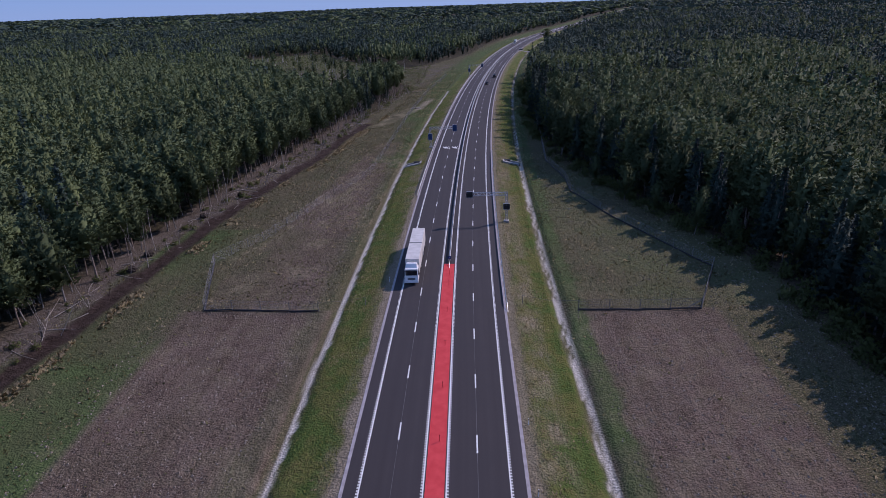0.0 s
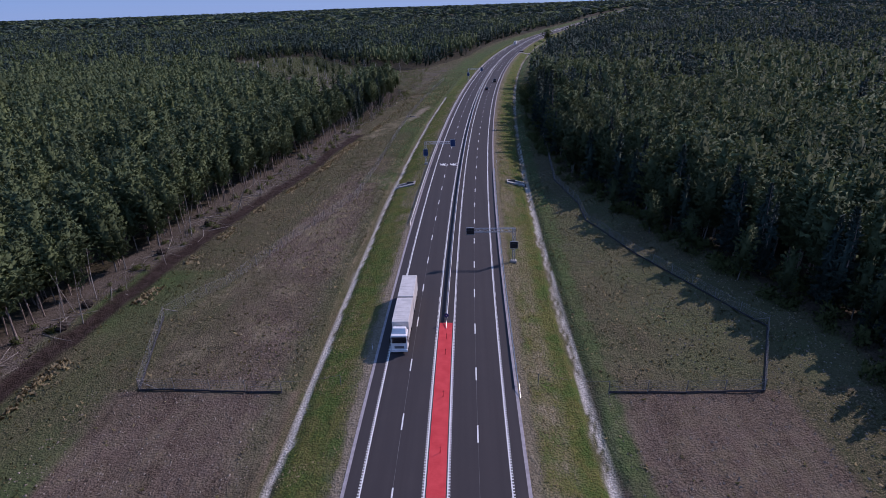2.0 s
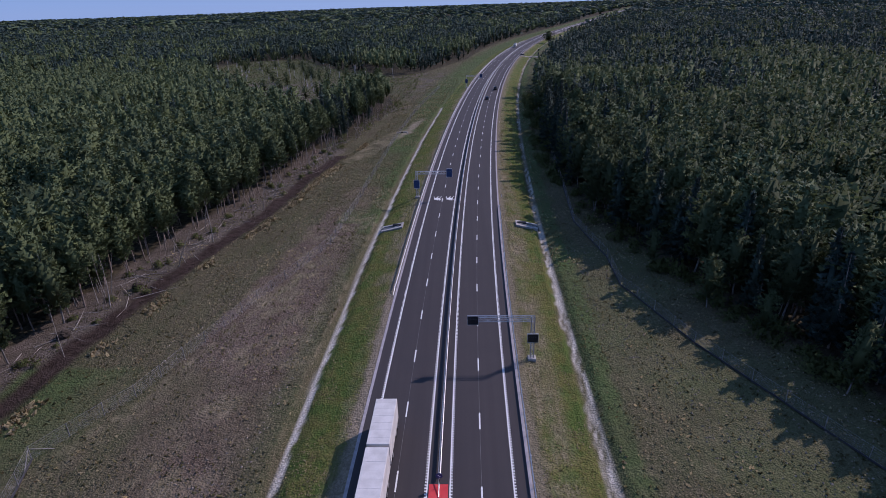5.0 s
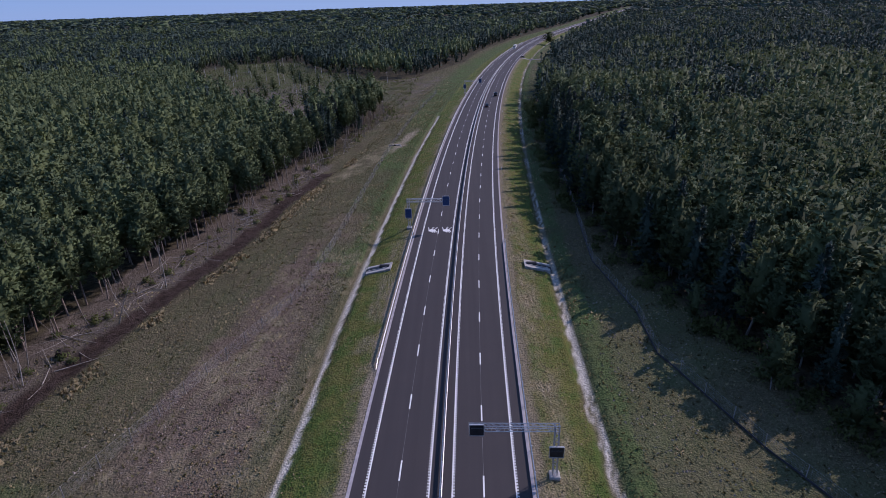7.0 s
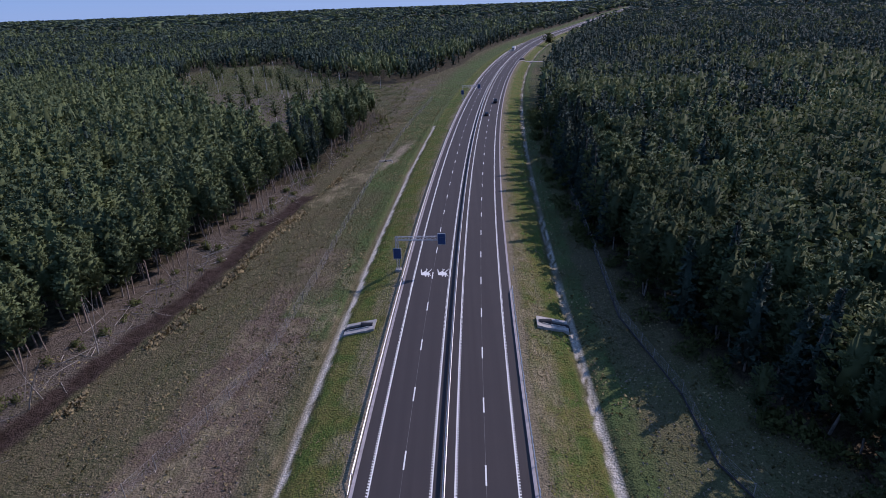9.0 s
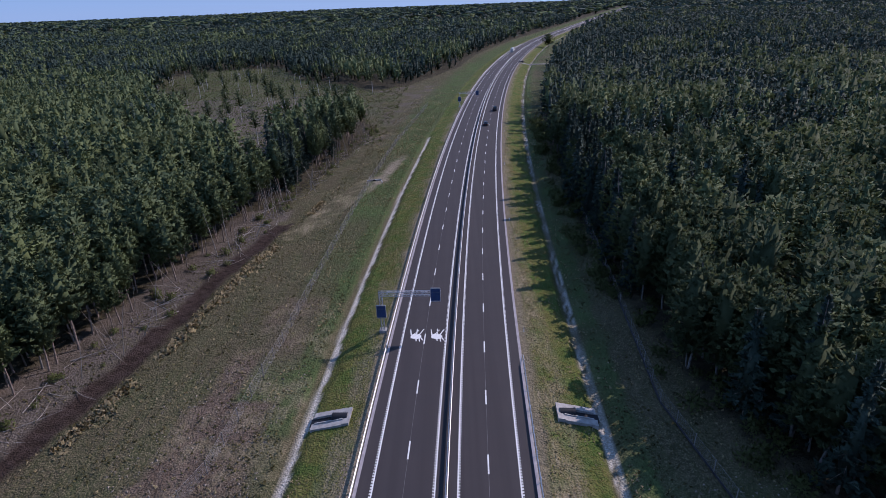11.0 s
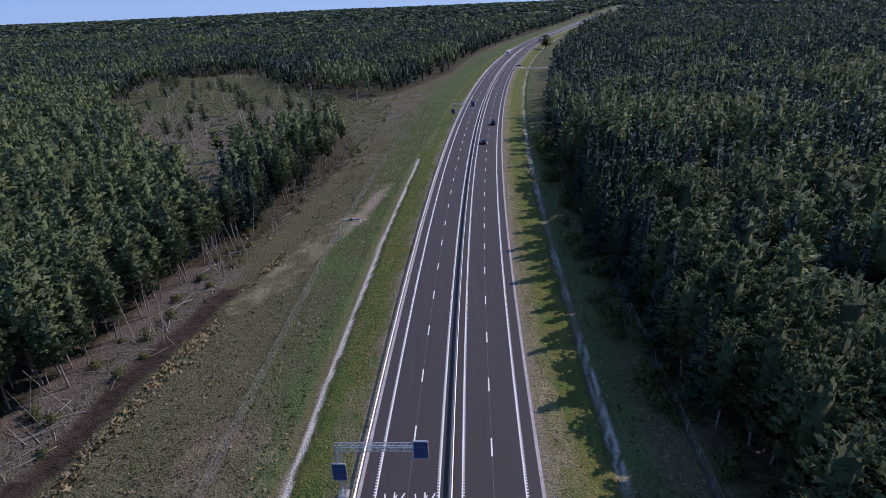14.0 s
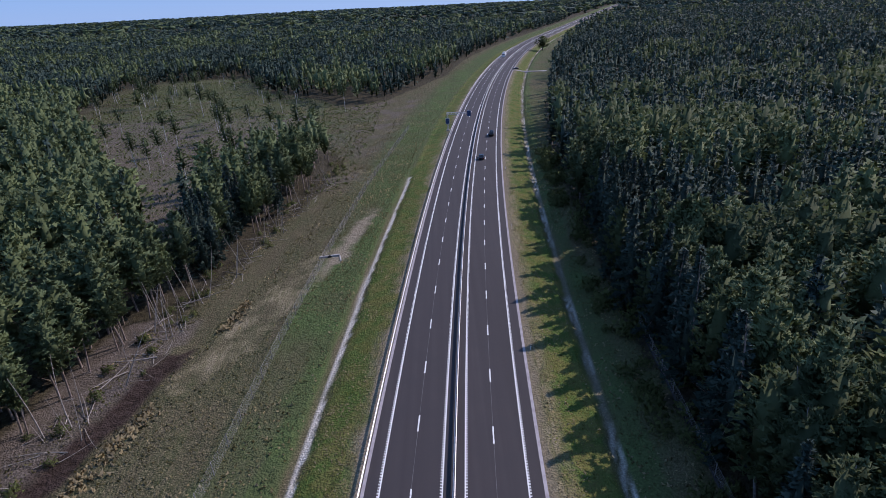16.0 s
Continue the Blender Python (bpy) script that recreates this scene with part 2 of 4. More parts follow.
def in_clearing(x, y):
    """The felled ground behind the copse."""
    wx, wy = x + 9 * (cloud(x, y, 17, 5) - 0.5), y + 12 * (cloud(x, y, 17, 6) - 0.5)
    return inside(wx, wy, FELLED) & ~inside(wx, wy, COPSE)


def height(x, y):
    off = offset(x, y)
    a = np.abs(off)
    side = np.where(off > 0, 19.5, 18.9)
    z = np.interp(a, [0, 10.2, 12.0, 17.6], [-0.08, -0.08, -0.28, -1.35])
    z = np.where(a > 17.6, -1.2 - 0.15 * np.clip((a - 17.6) / 3, 0, 1), z)
    wob = 0.5 * (cloud(x, y, 9, 8) - 0.5)
    has_ditch = np.where(off > 0, 1.0, np.clip((310 - y) / 15, 0, 1))
    z = z - 0.75 * has_ditch * np.clip(1.35 - np.abs(a - side + wob) / 1.3, 0, 1)
    dt = np.abs(off - track_line(y))
    z = z - 0.35 * np.clip(1 - dt / 2.6, 0, 1) * (y < 215)
    far = np.clip((a - 24) / 10, 0, 1)
    z = z + far * (0.5 * (cloud(x, y, 13, 2) - 0.5) + 0.22 * (cloud(x, y, 2.7, 3) - 0.5))
    d = np.hypot(x, y)
    z = z + np.clip((d - 1400) / 2500, 0, 1) * (18 * cloud(x, y, 900, 4) - 4) * np.clip((a - 40) / 200, 0, 1)
    return z


# ---- ground ----
def mesh_of(name, verts, faces, mats=(), index=None, attrs=None, smooth=False, normals=None):
    me = bpy.data.meshes.new(name)
    verts, faces = np.asarray(verts, np.float32), np.asarray(faces, np.int32)
    n = faces.shape[1]
    me.vertices.add(len(verts))
    me.vertices.foreach_set("co", verts.ravel())
    me.loops.add(faces.size)
    me.loops.foreach_set("vertex_index", faces.ravel())
    me.polygons.add(len(faces))
    me.polygons.foreach_set("loop_start", np.arange(0, faces.size, n, dtype=np.int32))
    for m in mats:
        me.materials.append(m)
    if index is not None:
        me.polygons.foreach_set("material_index", np.asarray(index, np.int32))
    me.polygons.foreach_set("use_smooth", np.full(len(faces), smooth, bool))
    for key, vals in (attrs or {}).items():
        me.attributes.new(key, "FLOAT", "POINT").data.foreach_set("value", np.asarray(vals, np.float32))
    if normals is not None:
        me.attributes.new("custom_normal", "FLOAT_VECTOR", "POINT").data.foreach_set("vector", np.asarray(normals, np.float32).ravel())
    me.update(calc_edges=True)
    if normals is None:
        me.validate()
    return me


def grid_faces(rows, cols):
    i = np.arange(rows - 1)[:, None] * cols + np.arange(cols - 1)[None]
    return np.stack([i, i + 1, i + cols + 1, i + cols], -1).reshape(-1, 4)


def stepped(*spans):
    out = []
    for a, b, step in spans:
        out.append(np.arange(a, b, step))
    return np.concatenate(out)


def zones(x, y):
    off = offset(x, y)
    n1, n2, n3 = cloud(x, y, 6, 11), cloud(x, y, 1.6, 12), cloud(x, y, 22, 13)
    w = off + 1.2 * (n1 - 0.5) + 0.8 * (n2 - 0.5)
    a = np.abs(w)
    z = {}
    open_land = band(off, -400, 400) * 0
    left_in, right_in = w > forest_edge_left(y) + 1.5, w < forest_edge_right(y) + 1.0
    open_land = (left_in & right_in).astype(float)
    clear = in_clearing(x, y)
    z["meadow"] = np.clip(open_land + clear, 0, 1)
    bare = ((y < 35.5) & (off > -47 - (35 - y) * 0.12) & (off < 46)) & (np.abs(off) > 20)
    worn = ((y >= 35.5) & (y < 165) & (off > -45 + (y - 36) * 0.10)) & (np.abs(off) > 20)
    z["soil"] = np.clip(bare * (0.72 + 0.5 * n1) + worn * np.clip(1.5 * n3 + 0.9 * n1 - np.where(off > 0, 0.62, 0.30), 0, 0.92) * np.where(off > 0, 0.35, np.clip((-20.5 - off) / 5, 0.15, 1)), 0, 1)
    strip = (w > forest_edge_left(y) - 7) & (w < track_line(y) - 1.0) & (y < 215)
    felled = clear & (y < 420) & (x < -60)
    z["debris"] = np.clip(strip * (0.45 + 0.7 * n2) + felled * np.clip(0.35 + 0.8 * n2, 0, 1) + clear * (y >= 420) * np.clip(n1 * 1.6 - 0.7, 0, 0.7) + open_land * (off < -25) * (y > 285) * (y < 460) * np.clip(n1 * 1.6 - 0.5, 0, 0.8), 0, 1)
    z["lush"] = np.clip(band(a, 20.4, 23.6, 1.0) * (0.5 + 0.8 * n1) * np.where((off < 0) & (y < 128), 0.3, 1.0) + (off < -20) * (off > -30) * (y > 135) * np.clip(n3 * 2 - 0.4, 0, 1) + band(off, -35, -17, 5) * np.clip((y - 255) / 60, 0, 1) * np.clip(0.4 + 0.8 * n1, 0, 1) + (off > 20) * (y > 36) * np.clip(1.5 * n3 + 0.6 * n1 - 0.6, 0, 0.45) + (y < 75) * (off < -46) * np.clip(n3 * 2.0 + 0.8 * n1 - 0.5, 0, 1), 0, 1) * open_land + clear * np.clip(1.2 * n1 + 0.4 * n3 - 0.72 + 0.35 * np.clip((y - 380) / 80, 0, 1), 0, 0.7)
    z["verge"] = band(a, 11.6, 18.6, 0.9)
    z["straw"] = np.clip(band(a, 11.2, np.where(off > 0, np.interp(y, [140, 175], [15.6, 13.2]), np.where((y > 100) & (y < 170), 14.2, 12.8)), 1.6) * np.clip(n1 * 1.1 + n2 * 1.1 - 0.5, 0, 1) * np.where(off > 0, 1.0, 0.75) + (np.hypot((x + 28 - (y - 220) * 0.28) / 4.5, (y - 220) / 28) + 0.6 * (n1 - 0.5) < 1) * np.clip(n2 * 2.4 + 1.2 * n1 - 1.35, 0, 1) * 0.9 + (bare * 0.5 + worn * np.where(off > 0, 0.3, 1.0)) * np.clip(1.5 * n2 + 1.1 * n1 - 1.35, 0, 0.6), 0, 1)
    rut = np.interp(y, [52, 68.5, 91.5, 122, 150, 178], [-49.0, -41.0, -34.0, -24.8, -23.2, -22.8])
    z["straw"] = np.clip(z["straw"] + (band(np.abs(x - rut - 0.9 * (n1 - 0.5)), -1, 0.45, 0.5) + 0.7 * band(np.abs(x - rut - 2.4 - 0.9 * (n1 - 0.5)), -1, 0.3, 0.5)) * (y > 52) * (y < 125) * np.clip(0.25 + 0.7 * n2, 0, 0.7), 0, 1)
    z["gravel"] = np.clip(band(a, 9.0, np.where(off < 0, 11.5, 11.3), 0.7) * np.where(off < 0, 0.95, 0.6) + np.clip(2.2 - 2 * np.hypot((x + 18.0 - (y - 250) * 0.16) / 1.9, (y - 250) / 21) - 1.6 * (n1 - 0.5) - 1.3 * (n2 - 0.5), 0, 0.95), 0, 1)
    z["track"] = band(np.abs(off - track_line(y) + 0.8 * (n2 - 0.5)), -1, 2.3, 0.7) * (y < 205)
    side = np.where(off > 0, 19.5, 18.9)
    wob = 0.5 * (cloud(x, y, 9, 8) - 0.5)
    has_ditch = np.where(off > 0, 1.0, (y < 300).astype(float))
    width = np.where(off > 0, 0.50, 0.38) + 0.45 * (n2 - 0.5)
    wet = band(np.abs(off - 19.5 + wob + 0.9 * (n2 - 0.5)), -1, 0.22, 0.25) * (off > 0) * np.clip(2.5 * n1 - 0.6, 0, 1)
    # Right ditch past y 135: pale sand thinned, standing in for shade.
    z["sand"] = (1 - wet) * band(np.abs(np.abs(off) - side + wob + 0.5 * (n2 - 0.5)), -1, width, 0.35) * has_ditch * np.where((off > 0) & (y > 135), np.clip(2.2 * n1 - 0.5, 0.15, 1), 1.0)
    return z


def build_ground():
    ss = stepped((-2000, -60, 50), (-60, 60, 0.7), (60, 300, 1.15), (300, 640, 2.2), (640, 1500, 10), (1500, 5000, 60))
    right = stepped((0, 10, 2.5), (10, 24, 0.45), (24, 72, 1.4), (72, 200, 5), (200, 1000, 40), (1000, 4801, 200))
    offs = np.concatenate((-right[:0:-1], right))
    s, o = np.meshgrid(ss, offs, indexing="ij")
    p = road(s.ravel(), o.ravel())
    x, y = p[:, 0], p[:, 1]
    v = np.stack([x, y, height(x, y)], -1)
    me = mesh_of("ground", v, grid_faces(len(ss), len(offs)), [M_GROUND], attrs=zones(x, y), smooth=True)
    tagged(new("ground", me), "ground of brown soil, meadow grass and forest floor", "ground", kind="structure")


build_ground()


# ---- road ----
def strip(name, mat, s0, s1, a, b, z, thick, step=4.0, label="", category="", parent=None):
    """A slab along the road between two offsets."""
    ss = np.append(np.arange(s0, s1, step), s1)
    n = len(ss)
    v = np.concatenate([road(ss, a, z), road(ss, b, z), road(ss, b, z - thick), road(ss, a, z - thick)])
    i = np.arange(n - 1)
    f = [np.stack([i + k * n, i + ((k + 1) % 4) * n, i + 1 + ((k + 1) % 4) * n, i + 1 + k * n], -1) for k in range(4)]
    f.append(np.array([[0, 3 * n, 2 * n, n], [n - 1, 2 * n - 1, 3 * n - 1, 4 * n - 1]]))
    ob = new(name, mesh_of(name, v, np.concatenate(f)[:, ::-1], [mat]))
    if parent:
        ob.parent = parent
    if label:
        tagged(ob, label, category, kind="structure")
    return ob


RED_END = 51.3
road_slab = strip("road", M_ASPHALT, -1900, 3000, -9.78, 9.78, 0.0, 0.3, label="dark grey asphalt four-lane road", category="road")
for side in (-1, 1):
    a, b = sorted((9.78 * side, 10.18 * side))
    strip("shoulder_strip", M_KERB, -1900, 3200, a, b, -0.01, 0.3, label="pale stone-chip strip along the asphalt edge", category="shoulder", parent=None)
strip("median_coating", M_RED, -60, RED_END, -1.04, 1.04, 0.004, 0.02, label="bright red coating between the carriageways", category="road marking")


for side in (-1, 1):
    strip("paving_seam", M_SEAM, -60, 700, side * 4.66 - 0.025, side * 4.66 + 0.025, 0.003, 0.02, label="thin paving seam between the lanes", category="road seam")


def line_with_teeth(off, side):
    """A white line with the short bars of a rumble edge next to it."""
    ss = np.append(np.arange(-60, 2600, 4.0), 2600)
    n = len(ss)
    v = [road(ss, off - 0.075, 0.006), road(ss, off + 0.075, 0.006)]
    i = np.arange(n - 1)
    f = [np.stack([i, i + n, i + n + 1, i + 1], -1)]
    st = np.arange(-30, 420, 0.42)
    a, b = sorted((off + side * 0.075, off + side * 0.27))
    q = np.stack([road(st, a, 0.006), road(st, b, 0.006), road(st + 0.2, b, 0.006), road(st + 0.2, a, 0.006)], 1).reshape(-1, 3)
    f.append(np.arange(len(q)).reshape(-1, 4) + 2 * n)
    tagged(new("edge_line", mesh_of("edge_line", np.concatenate(v + [q]), np.concatenate(f), [M_LINE])), "white rumble edge line painted on the asphalt", "road marking", kind="structure")


for off, side in ((-8.12, -1), (-1.25, -1), (1.25, 1), (8.12, 1)):
    line_with_teeth(off, side)


def lane_dashes():
    for off, first in ((-4.66, 2.2 - 12 * 4), (4.66, 0.0 - 12 * 4)):
        for k in range(46):
            s = first + 12 * k
            me = mesh_of("lane_dash", [road(s + ds, off + do, z)[()] for z in (0.006,) for ds, do in ((0, -0.09), (0, 0.09), (3, 0.09), (3, -0.09))], [[0, 1, 2, 3]], [M_LINE])
            tagged(new("lane_dash", me), "white lane dash painted on asphalt", "road marking", "lane dashes", "structure")
        st = first + 12 * np.arange(46, 190)
        q = np.stack([road(st, off - 0.09, 0.006), road(st, off + 0.09, 0.006), road(st + 3, off + 0.09, 0.006), road(st + 3, off - 0.09, 0.006)], 1).reshape(-1, 3)
        tagged(new("far_lane_dashes", mesh_of("far_lane_dashes", q, np.arange(len(q)).reshape(-1, 4), [M_LINE])), "white lane dashes farther along the road", "road marking", kind="stuff")


lane_dashes()


# ---- trees ----
RNG = np.random.default_rng(7)


def tufted(points, outward, size, tris, rng):
    """Clumps of needles or leaves: a few small triangles round each point, fanned outwards."""
    n = len(points)
    out, faces = [], []
    d = outward / np.maximum(np.linalg.norm(outward, axis=1, keepdims=True), 1e-6)
    for k in range(tris):
        r = rng.normal(size=(n, 3))
        r /= np.linalg.norm(r, axis=1, keepdims=True)
        u = d * 0.75 + r * 0.75
        w = np.cross(u, rng.normal(size=(n, 3)))
        w /= np.maximum(np.linalg.norm(w, axis=1, keepdims=True), 1e-6)
        s = (size * rng.uniform(0.65, 1.25, n))[:, None]
        out.append(np.stack([points - u * s * 0.35 + w * s * 0.46, points - u * s * 0.35 - w * s * 0.46, points + u * s * 0.58], 1))
    v = np.stack(out, 1).reshape(-1, 3)
    return v, np.arange(len(v)).reshape(-1, 3)


def crown_form(kind, h):
    """Foot of the crown and its reach by height, 0 at the foot and 1 at the tip."""
    if kind == "pine":
        return 0.34 * h, lambda t: (0.155 * h + 0.35) * np.sqrt(np.clip(1.0 - np.abs(t) ** 2.1, 0.03, 1)) * np.clip(0.55 + 1.8 * t, 0, 1)
    if kind == "spruce":
        return 0.10 * h, lambda t: (0.125 * h + 0.35) * np.clip(1.02 - t, 0.03, 1) ** 0.85
    return 0.22 * h, lambda t: 0.20 * h * np.sqrt(np.clip(1 - (1.9 * (t - 0.42)) ** 2 * 0.85, 0.05, 1))


def crown_points(kind, h, boughs, per, rng):
    """Clumps strung along boughs round the stem, and the way out at each."""
    base, reach = crown_form(kind, h)
    t = (np.arange(boughs) + rng.uniform(0, 1, boughs)) / boughs
    t = t ** {"pine": 0.9, "spruce": 1.2, "birch": 0.95}[kind]
    ang = np.arange(boughs) * 2.4 + rng.normal(0, 0.35, boughs)
    full = reach(t) * rng.uniform(0.70, 1.12, boughs)
    q = np.linspace(0.30, 1.0, per)[None] + rng.normal(0, 0.05, (boughs, per))
    rise = {"pine": 0.42, "spruce": -0.30, "birch": 0.50}[kind]
    r = full[:, None] * q
    a = ang[:, None] + rng.normal(0, 0.20, (boughs, per))
    z = base + t[:, None] * (h - base) * 0.97 + r * rise - {"pine": 0.35, "spruce": 0.0, "birch": 0.4}[kind] * full[:, None] + rng.normal(0, 0.16, (boughs, per))
    p = np.stack([r * np.cos(a), r * np.sin(a), np.minimum(z, h)], -1).reshape(-1, 3)
    up = {"pine": 0.65, "spruce": 0.25, "birch": 0.7}[kind]
    o = np.stack([np.cos(a), np.sin(a), np.full(a.shape, up) + 0.8 * (t[:, None] > 0.85)], -1).reshape(-1, 3)
    return p, o


def crown_mass(kind, h, sides, rings, rng, full=0.86):
    """The dark inner mass of a crown: rings of jostled corners round the stem."""
    base, reach = crown_form(kind, h)
    v = []
    turn = rng.uniform(0, 6.28)
    for k in range(rings):
        t = k / rings
        for q in range(sides):
            w = 2 * math.pi * (q + 0.5 * (k % 2)) / sides + turn
            lobe = 0.95 + 0.08 * math.sin(3 * w + 9 * t + turn) + rng.uniform(-0.06, 0.06)
            r = float(reach(np.array(t))) * lobe * full * (1.0 if 0 < k else 0.55)
            z = base + t * (h - base) + rng.uniform(-0.3, 0.3) * (h - base) / rings - (0.25 * r if kind == "spruce" else 0.05 * r)
            v.append((r * math.cos(w), r * math.sin(w), z))
    v += [(0, 0, base + 0.3), (rng.normal(0, 0.1), rng.normal(0, 0.1), h * 0.97)]
    f = []
    for k in range(rings - 1):
        for q in range(sides):
            a, b = k * sides + q, k * sides + (q + 1) % sides
            f += [(a, b, b + sides), (a, b + sides, a + sides)]
    for q in range(sides):
        f += [((q + 1) % sides, q, rings * sides), ((rings - 1) * sides + q, (rings - 1) * sides + (q + 1) % sides, rings * sides + 1)]
    return np.array(v), np.array(f)


def crown(kind, h, boughs, per, tris, size, form, full, rng):
    """A whole crown: clumps on boughs over a dark core, with normals that follow the crown's rounding."""
    p, o = crown_points(kind, h, boughs, per, rng)
    v, f = tufted(p, o, size, tris, rng)
    base, reach = crown_form(kind, h)
    heart = np.array((0, 0, base + 0.45 * (h - base)))
    squash = np.array((1, 1, 0.55 if kind != "spruce" else 0.25))
    n = (v - heart) * squash
    n = n / np.maximum(np.linalg.norm(n, axis=1, keepdims=True), 0.2) + rng.normal(0, 0.16, (len(v) // 3, 3)).repeat(3, axis=0)
    flat = np.cross(v[f[:, 1]] - v[f[:, 0]], v[f[:, 2]] - v[f[:, 0]])
    away = (flat * n[f[:, 0]]).sum(1) < 0
    f[away] = f[away][:, ::-1]
    flat[away] *= -1
    n = n * 0.6 + np.repeat(flat / np.linalg.norm(flat, axis=1, keepdims=True), 3, axis=0) * 0.55
    mv, mf = crown_mass(kind, h, *form, rng, full)
    mn = (mv - heart) * squash + (0, 0, 0.05)
    v, f, n = np.concatenate([v, mv]), np.concatenate([f, mf + len(v)]), np.concatenate([n, mn])
    return v, f, n / np.linalg.norm(n, axis=1, keepdims=True)


def stem(h, r, rng, sides=6, lean=0.25, limbs=0, reach=1.6, low=0.3):
    """A tapered, slightly bent trunk with a few bare limbs."""
    v, f = [], []

    def tube(a, b, ra, rb, segs, n):
        base = len(v)
        bend = rng.normal(0, 1, 3) * 0.02 * np.linalg.norm(np.subtract(b, a))
        for k in range(segs + 1):
            t = k / segs
            c = np.array(a) * (1 - t) + np.array(b) * t + bend * math.sin(t * math.pi)
            for q in range(n):
                w = 2 * math.pi * q / n
                rr = ra * (1 - t) + rb * t
                v.append((c[0] + rr * math.cos(w), c[1] + rr * math.sin(w), c[2]))
        for k in range(segs):
            for q in range(n):
                f.append((base + k * n + q, base + k * n + (q + 1) % n, base + (k + 1) * n + (q + 1) % n, base + (k + 1) * n + q))

    top = (rng.normal(0, lean), rng.normal(0, lean), h)
    tube((0, 0, -0.4), top, r, r * 0.25, 4, sides)
    for _ in range(limbs):
        t = rng.uniform(low, 0.9)
        w = rng.uniform(0, 6.28)
        ln = reach * rng.uniform(0.5, 1.1) * (1.15 - t)
        a = (top[0] * t, top[1] * t, h * t)
        tube(a, (a[0] + ln * math.cos(w), a[1] + ln * math.sin(w), a[2] + ln * rng.uniform(-0.15, 0.6)), r * 0.28, r * 0.08, 1, 3)
    return np.array(v), np.array(f)


LEAVES = {"pine": M_PINE, "spruce": M_SPRUCE_HAZE, "birch": M_LEAF}
BARKS = {"pine": M_BARK, "spruce": M_BARK, "birch": M_GREYBARK}
TREE_LABEL = {
    "pine": "tall dark green pine with a bare lower trunk",
    "spruce": "dark green pointed spruce with drooping layered boughs",
    "birch": "light green birch with a rounded leafy crown",
}


def tree_kind(kind, h, clumps, size, seed, dense=True, bark=None):
    """The meshes of one tree: its trunk with limbs, and its crown."""
    rng = np.random.default_rng(seed)
    v, f = stem(h * 0.97, 0.0085 * h + 0.02, rng, limbs=18, reach=0.17 * h, low=0.16)
    trunk = mesh_of("trunk", v, f, [bark or BARKS[kind]], smooth=True)
    cv, cf, cn = crown(kind, h, clumps // 8, 8, 3, size, (6, 5), 0.36 if dense else 0.2, rng)
    if not dense:
        cv = cv * (0.75, 0.75, 0.62) + (0, 0, 0.38 * h)
    return trunk, mesh_of("crown", cv, cf, [LEAVES[kind]], attrs={"tone": np.full(len(cv), rng.uniform(0, 0.5))}, smooth=True, normals=cn)


TREE_MESHES = {k: [tree_kind(k, 15.0 if k != "birch" else 14.0, 464, {"pine": 0.60, "spruce": 0.58, "birch": 0.56}[k], 40 + 10 * j + i) for i in range(5)] for j, k in enumerate(("pine", "spruce", "birch"))}


TREE_MESHES["seed"] = [tree_kind("birch", 15.0, 230, 0.75, 90 + i, False, M_BIRCH) for i in range(5)]
TREE_LABEL["seed"] = "slender pale-trunked birch standing alone in the clearing"


def plant(kind, x, y, h, rng, group):
    trunk, crown = TREE_MESHES[kind][int(rng.integers(5))]
    root = tagged(new(("birch" if kind == "seed" else kind) + "_tree"), TREE_LABEL[kind], "tree", group)
    k = h / 15.0
    w = k * rng.uniform(0.92, 1.25)
    root.matrix_world = Matrix.Translation((x, y, float(height(x, y)) - 0.05)) @ pose(0, 0, 0, rng.normal(0, 1.6), rng.normal(0, 1.6), rng.uniform(0, 360)) @ Matrix.Diagonal((w, w, k, 1))
    for name, me in (("trunk", trunk), ("crown", crown)):
        o = new(name, me)
        o.parent = root
    return root


def scattered(x0, x1, y0, y1, gap, rng):
    """Places on a shaken grid."""
    mx, my = (x0 + x1) / 2, (y0 + y1) / 2
    half = math.hypot(x1 - x0, y1 - y0) / 2
    u, v = np.meshgrid(np.arange(-half, half, gap), np.arange(-half, half, gap))
    u, v = u.ravel() + rng.uniform(-0.5, 0.5, u.size) * gap, v.ravel() + rng.uniform(-0.5, 0.5, u.size) * gap
    x, y = mx + 0.88 * u - 0.475 * v, my + 0.475 * u + 0.88 * v
    ok = (x > x0) & (x < x1) & (y > y0) & (y < y1)
    return x[ok], y[ok]


def wooded(x, y):
    off = offset(x, y)
    left = (off < forest_edge_left(y) - 1.5 - 2.5 * cloud(x, y, 7, 21)) & ~in_clearing(x, y)
    gap = np.hypot((x + 58) / 6, (y - 236) / 8) < 1
    right = off > forest_edge_right(y) + 1.5 + 2.5 * cloud(x, y, 7, 22)
    return (left & ~gap) | right | (y > 2750)


def mix_of(x, y):
    """Which tree grows where: pine on one side, a mixed wood on the other."""
    c = cloud(x, y, 30, 31) + 0.35 * (RNG.random(len(x)) - 0.5)
    off = offset(x, y)
    # Spruce share grows with distance; its bluer needles stand in for haze.
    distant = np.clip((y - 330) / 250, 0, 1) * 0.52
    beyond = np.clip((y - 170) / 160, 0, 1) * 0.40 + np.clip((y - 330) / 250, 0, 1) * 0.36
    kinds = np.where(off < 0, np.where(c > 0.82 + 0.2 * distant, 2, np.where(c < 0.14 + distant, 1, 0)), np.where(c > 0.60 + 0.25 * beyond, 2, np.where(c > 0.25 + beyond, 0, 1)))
    return kinds


KINDS = ("pine", "spruce", "birch")


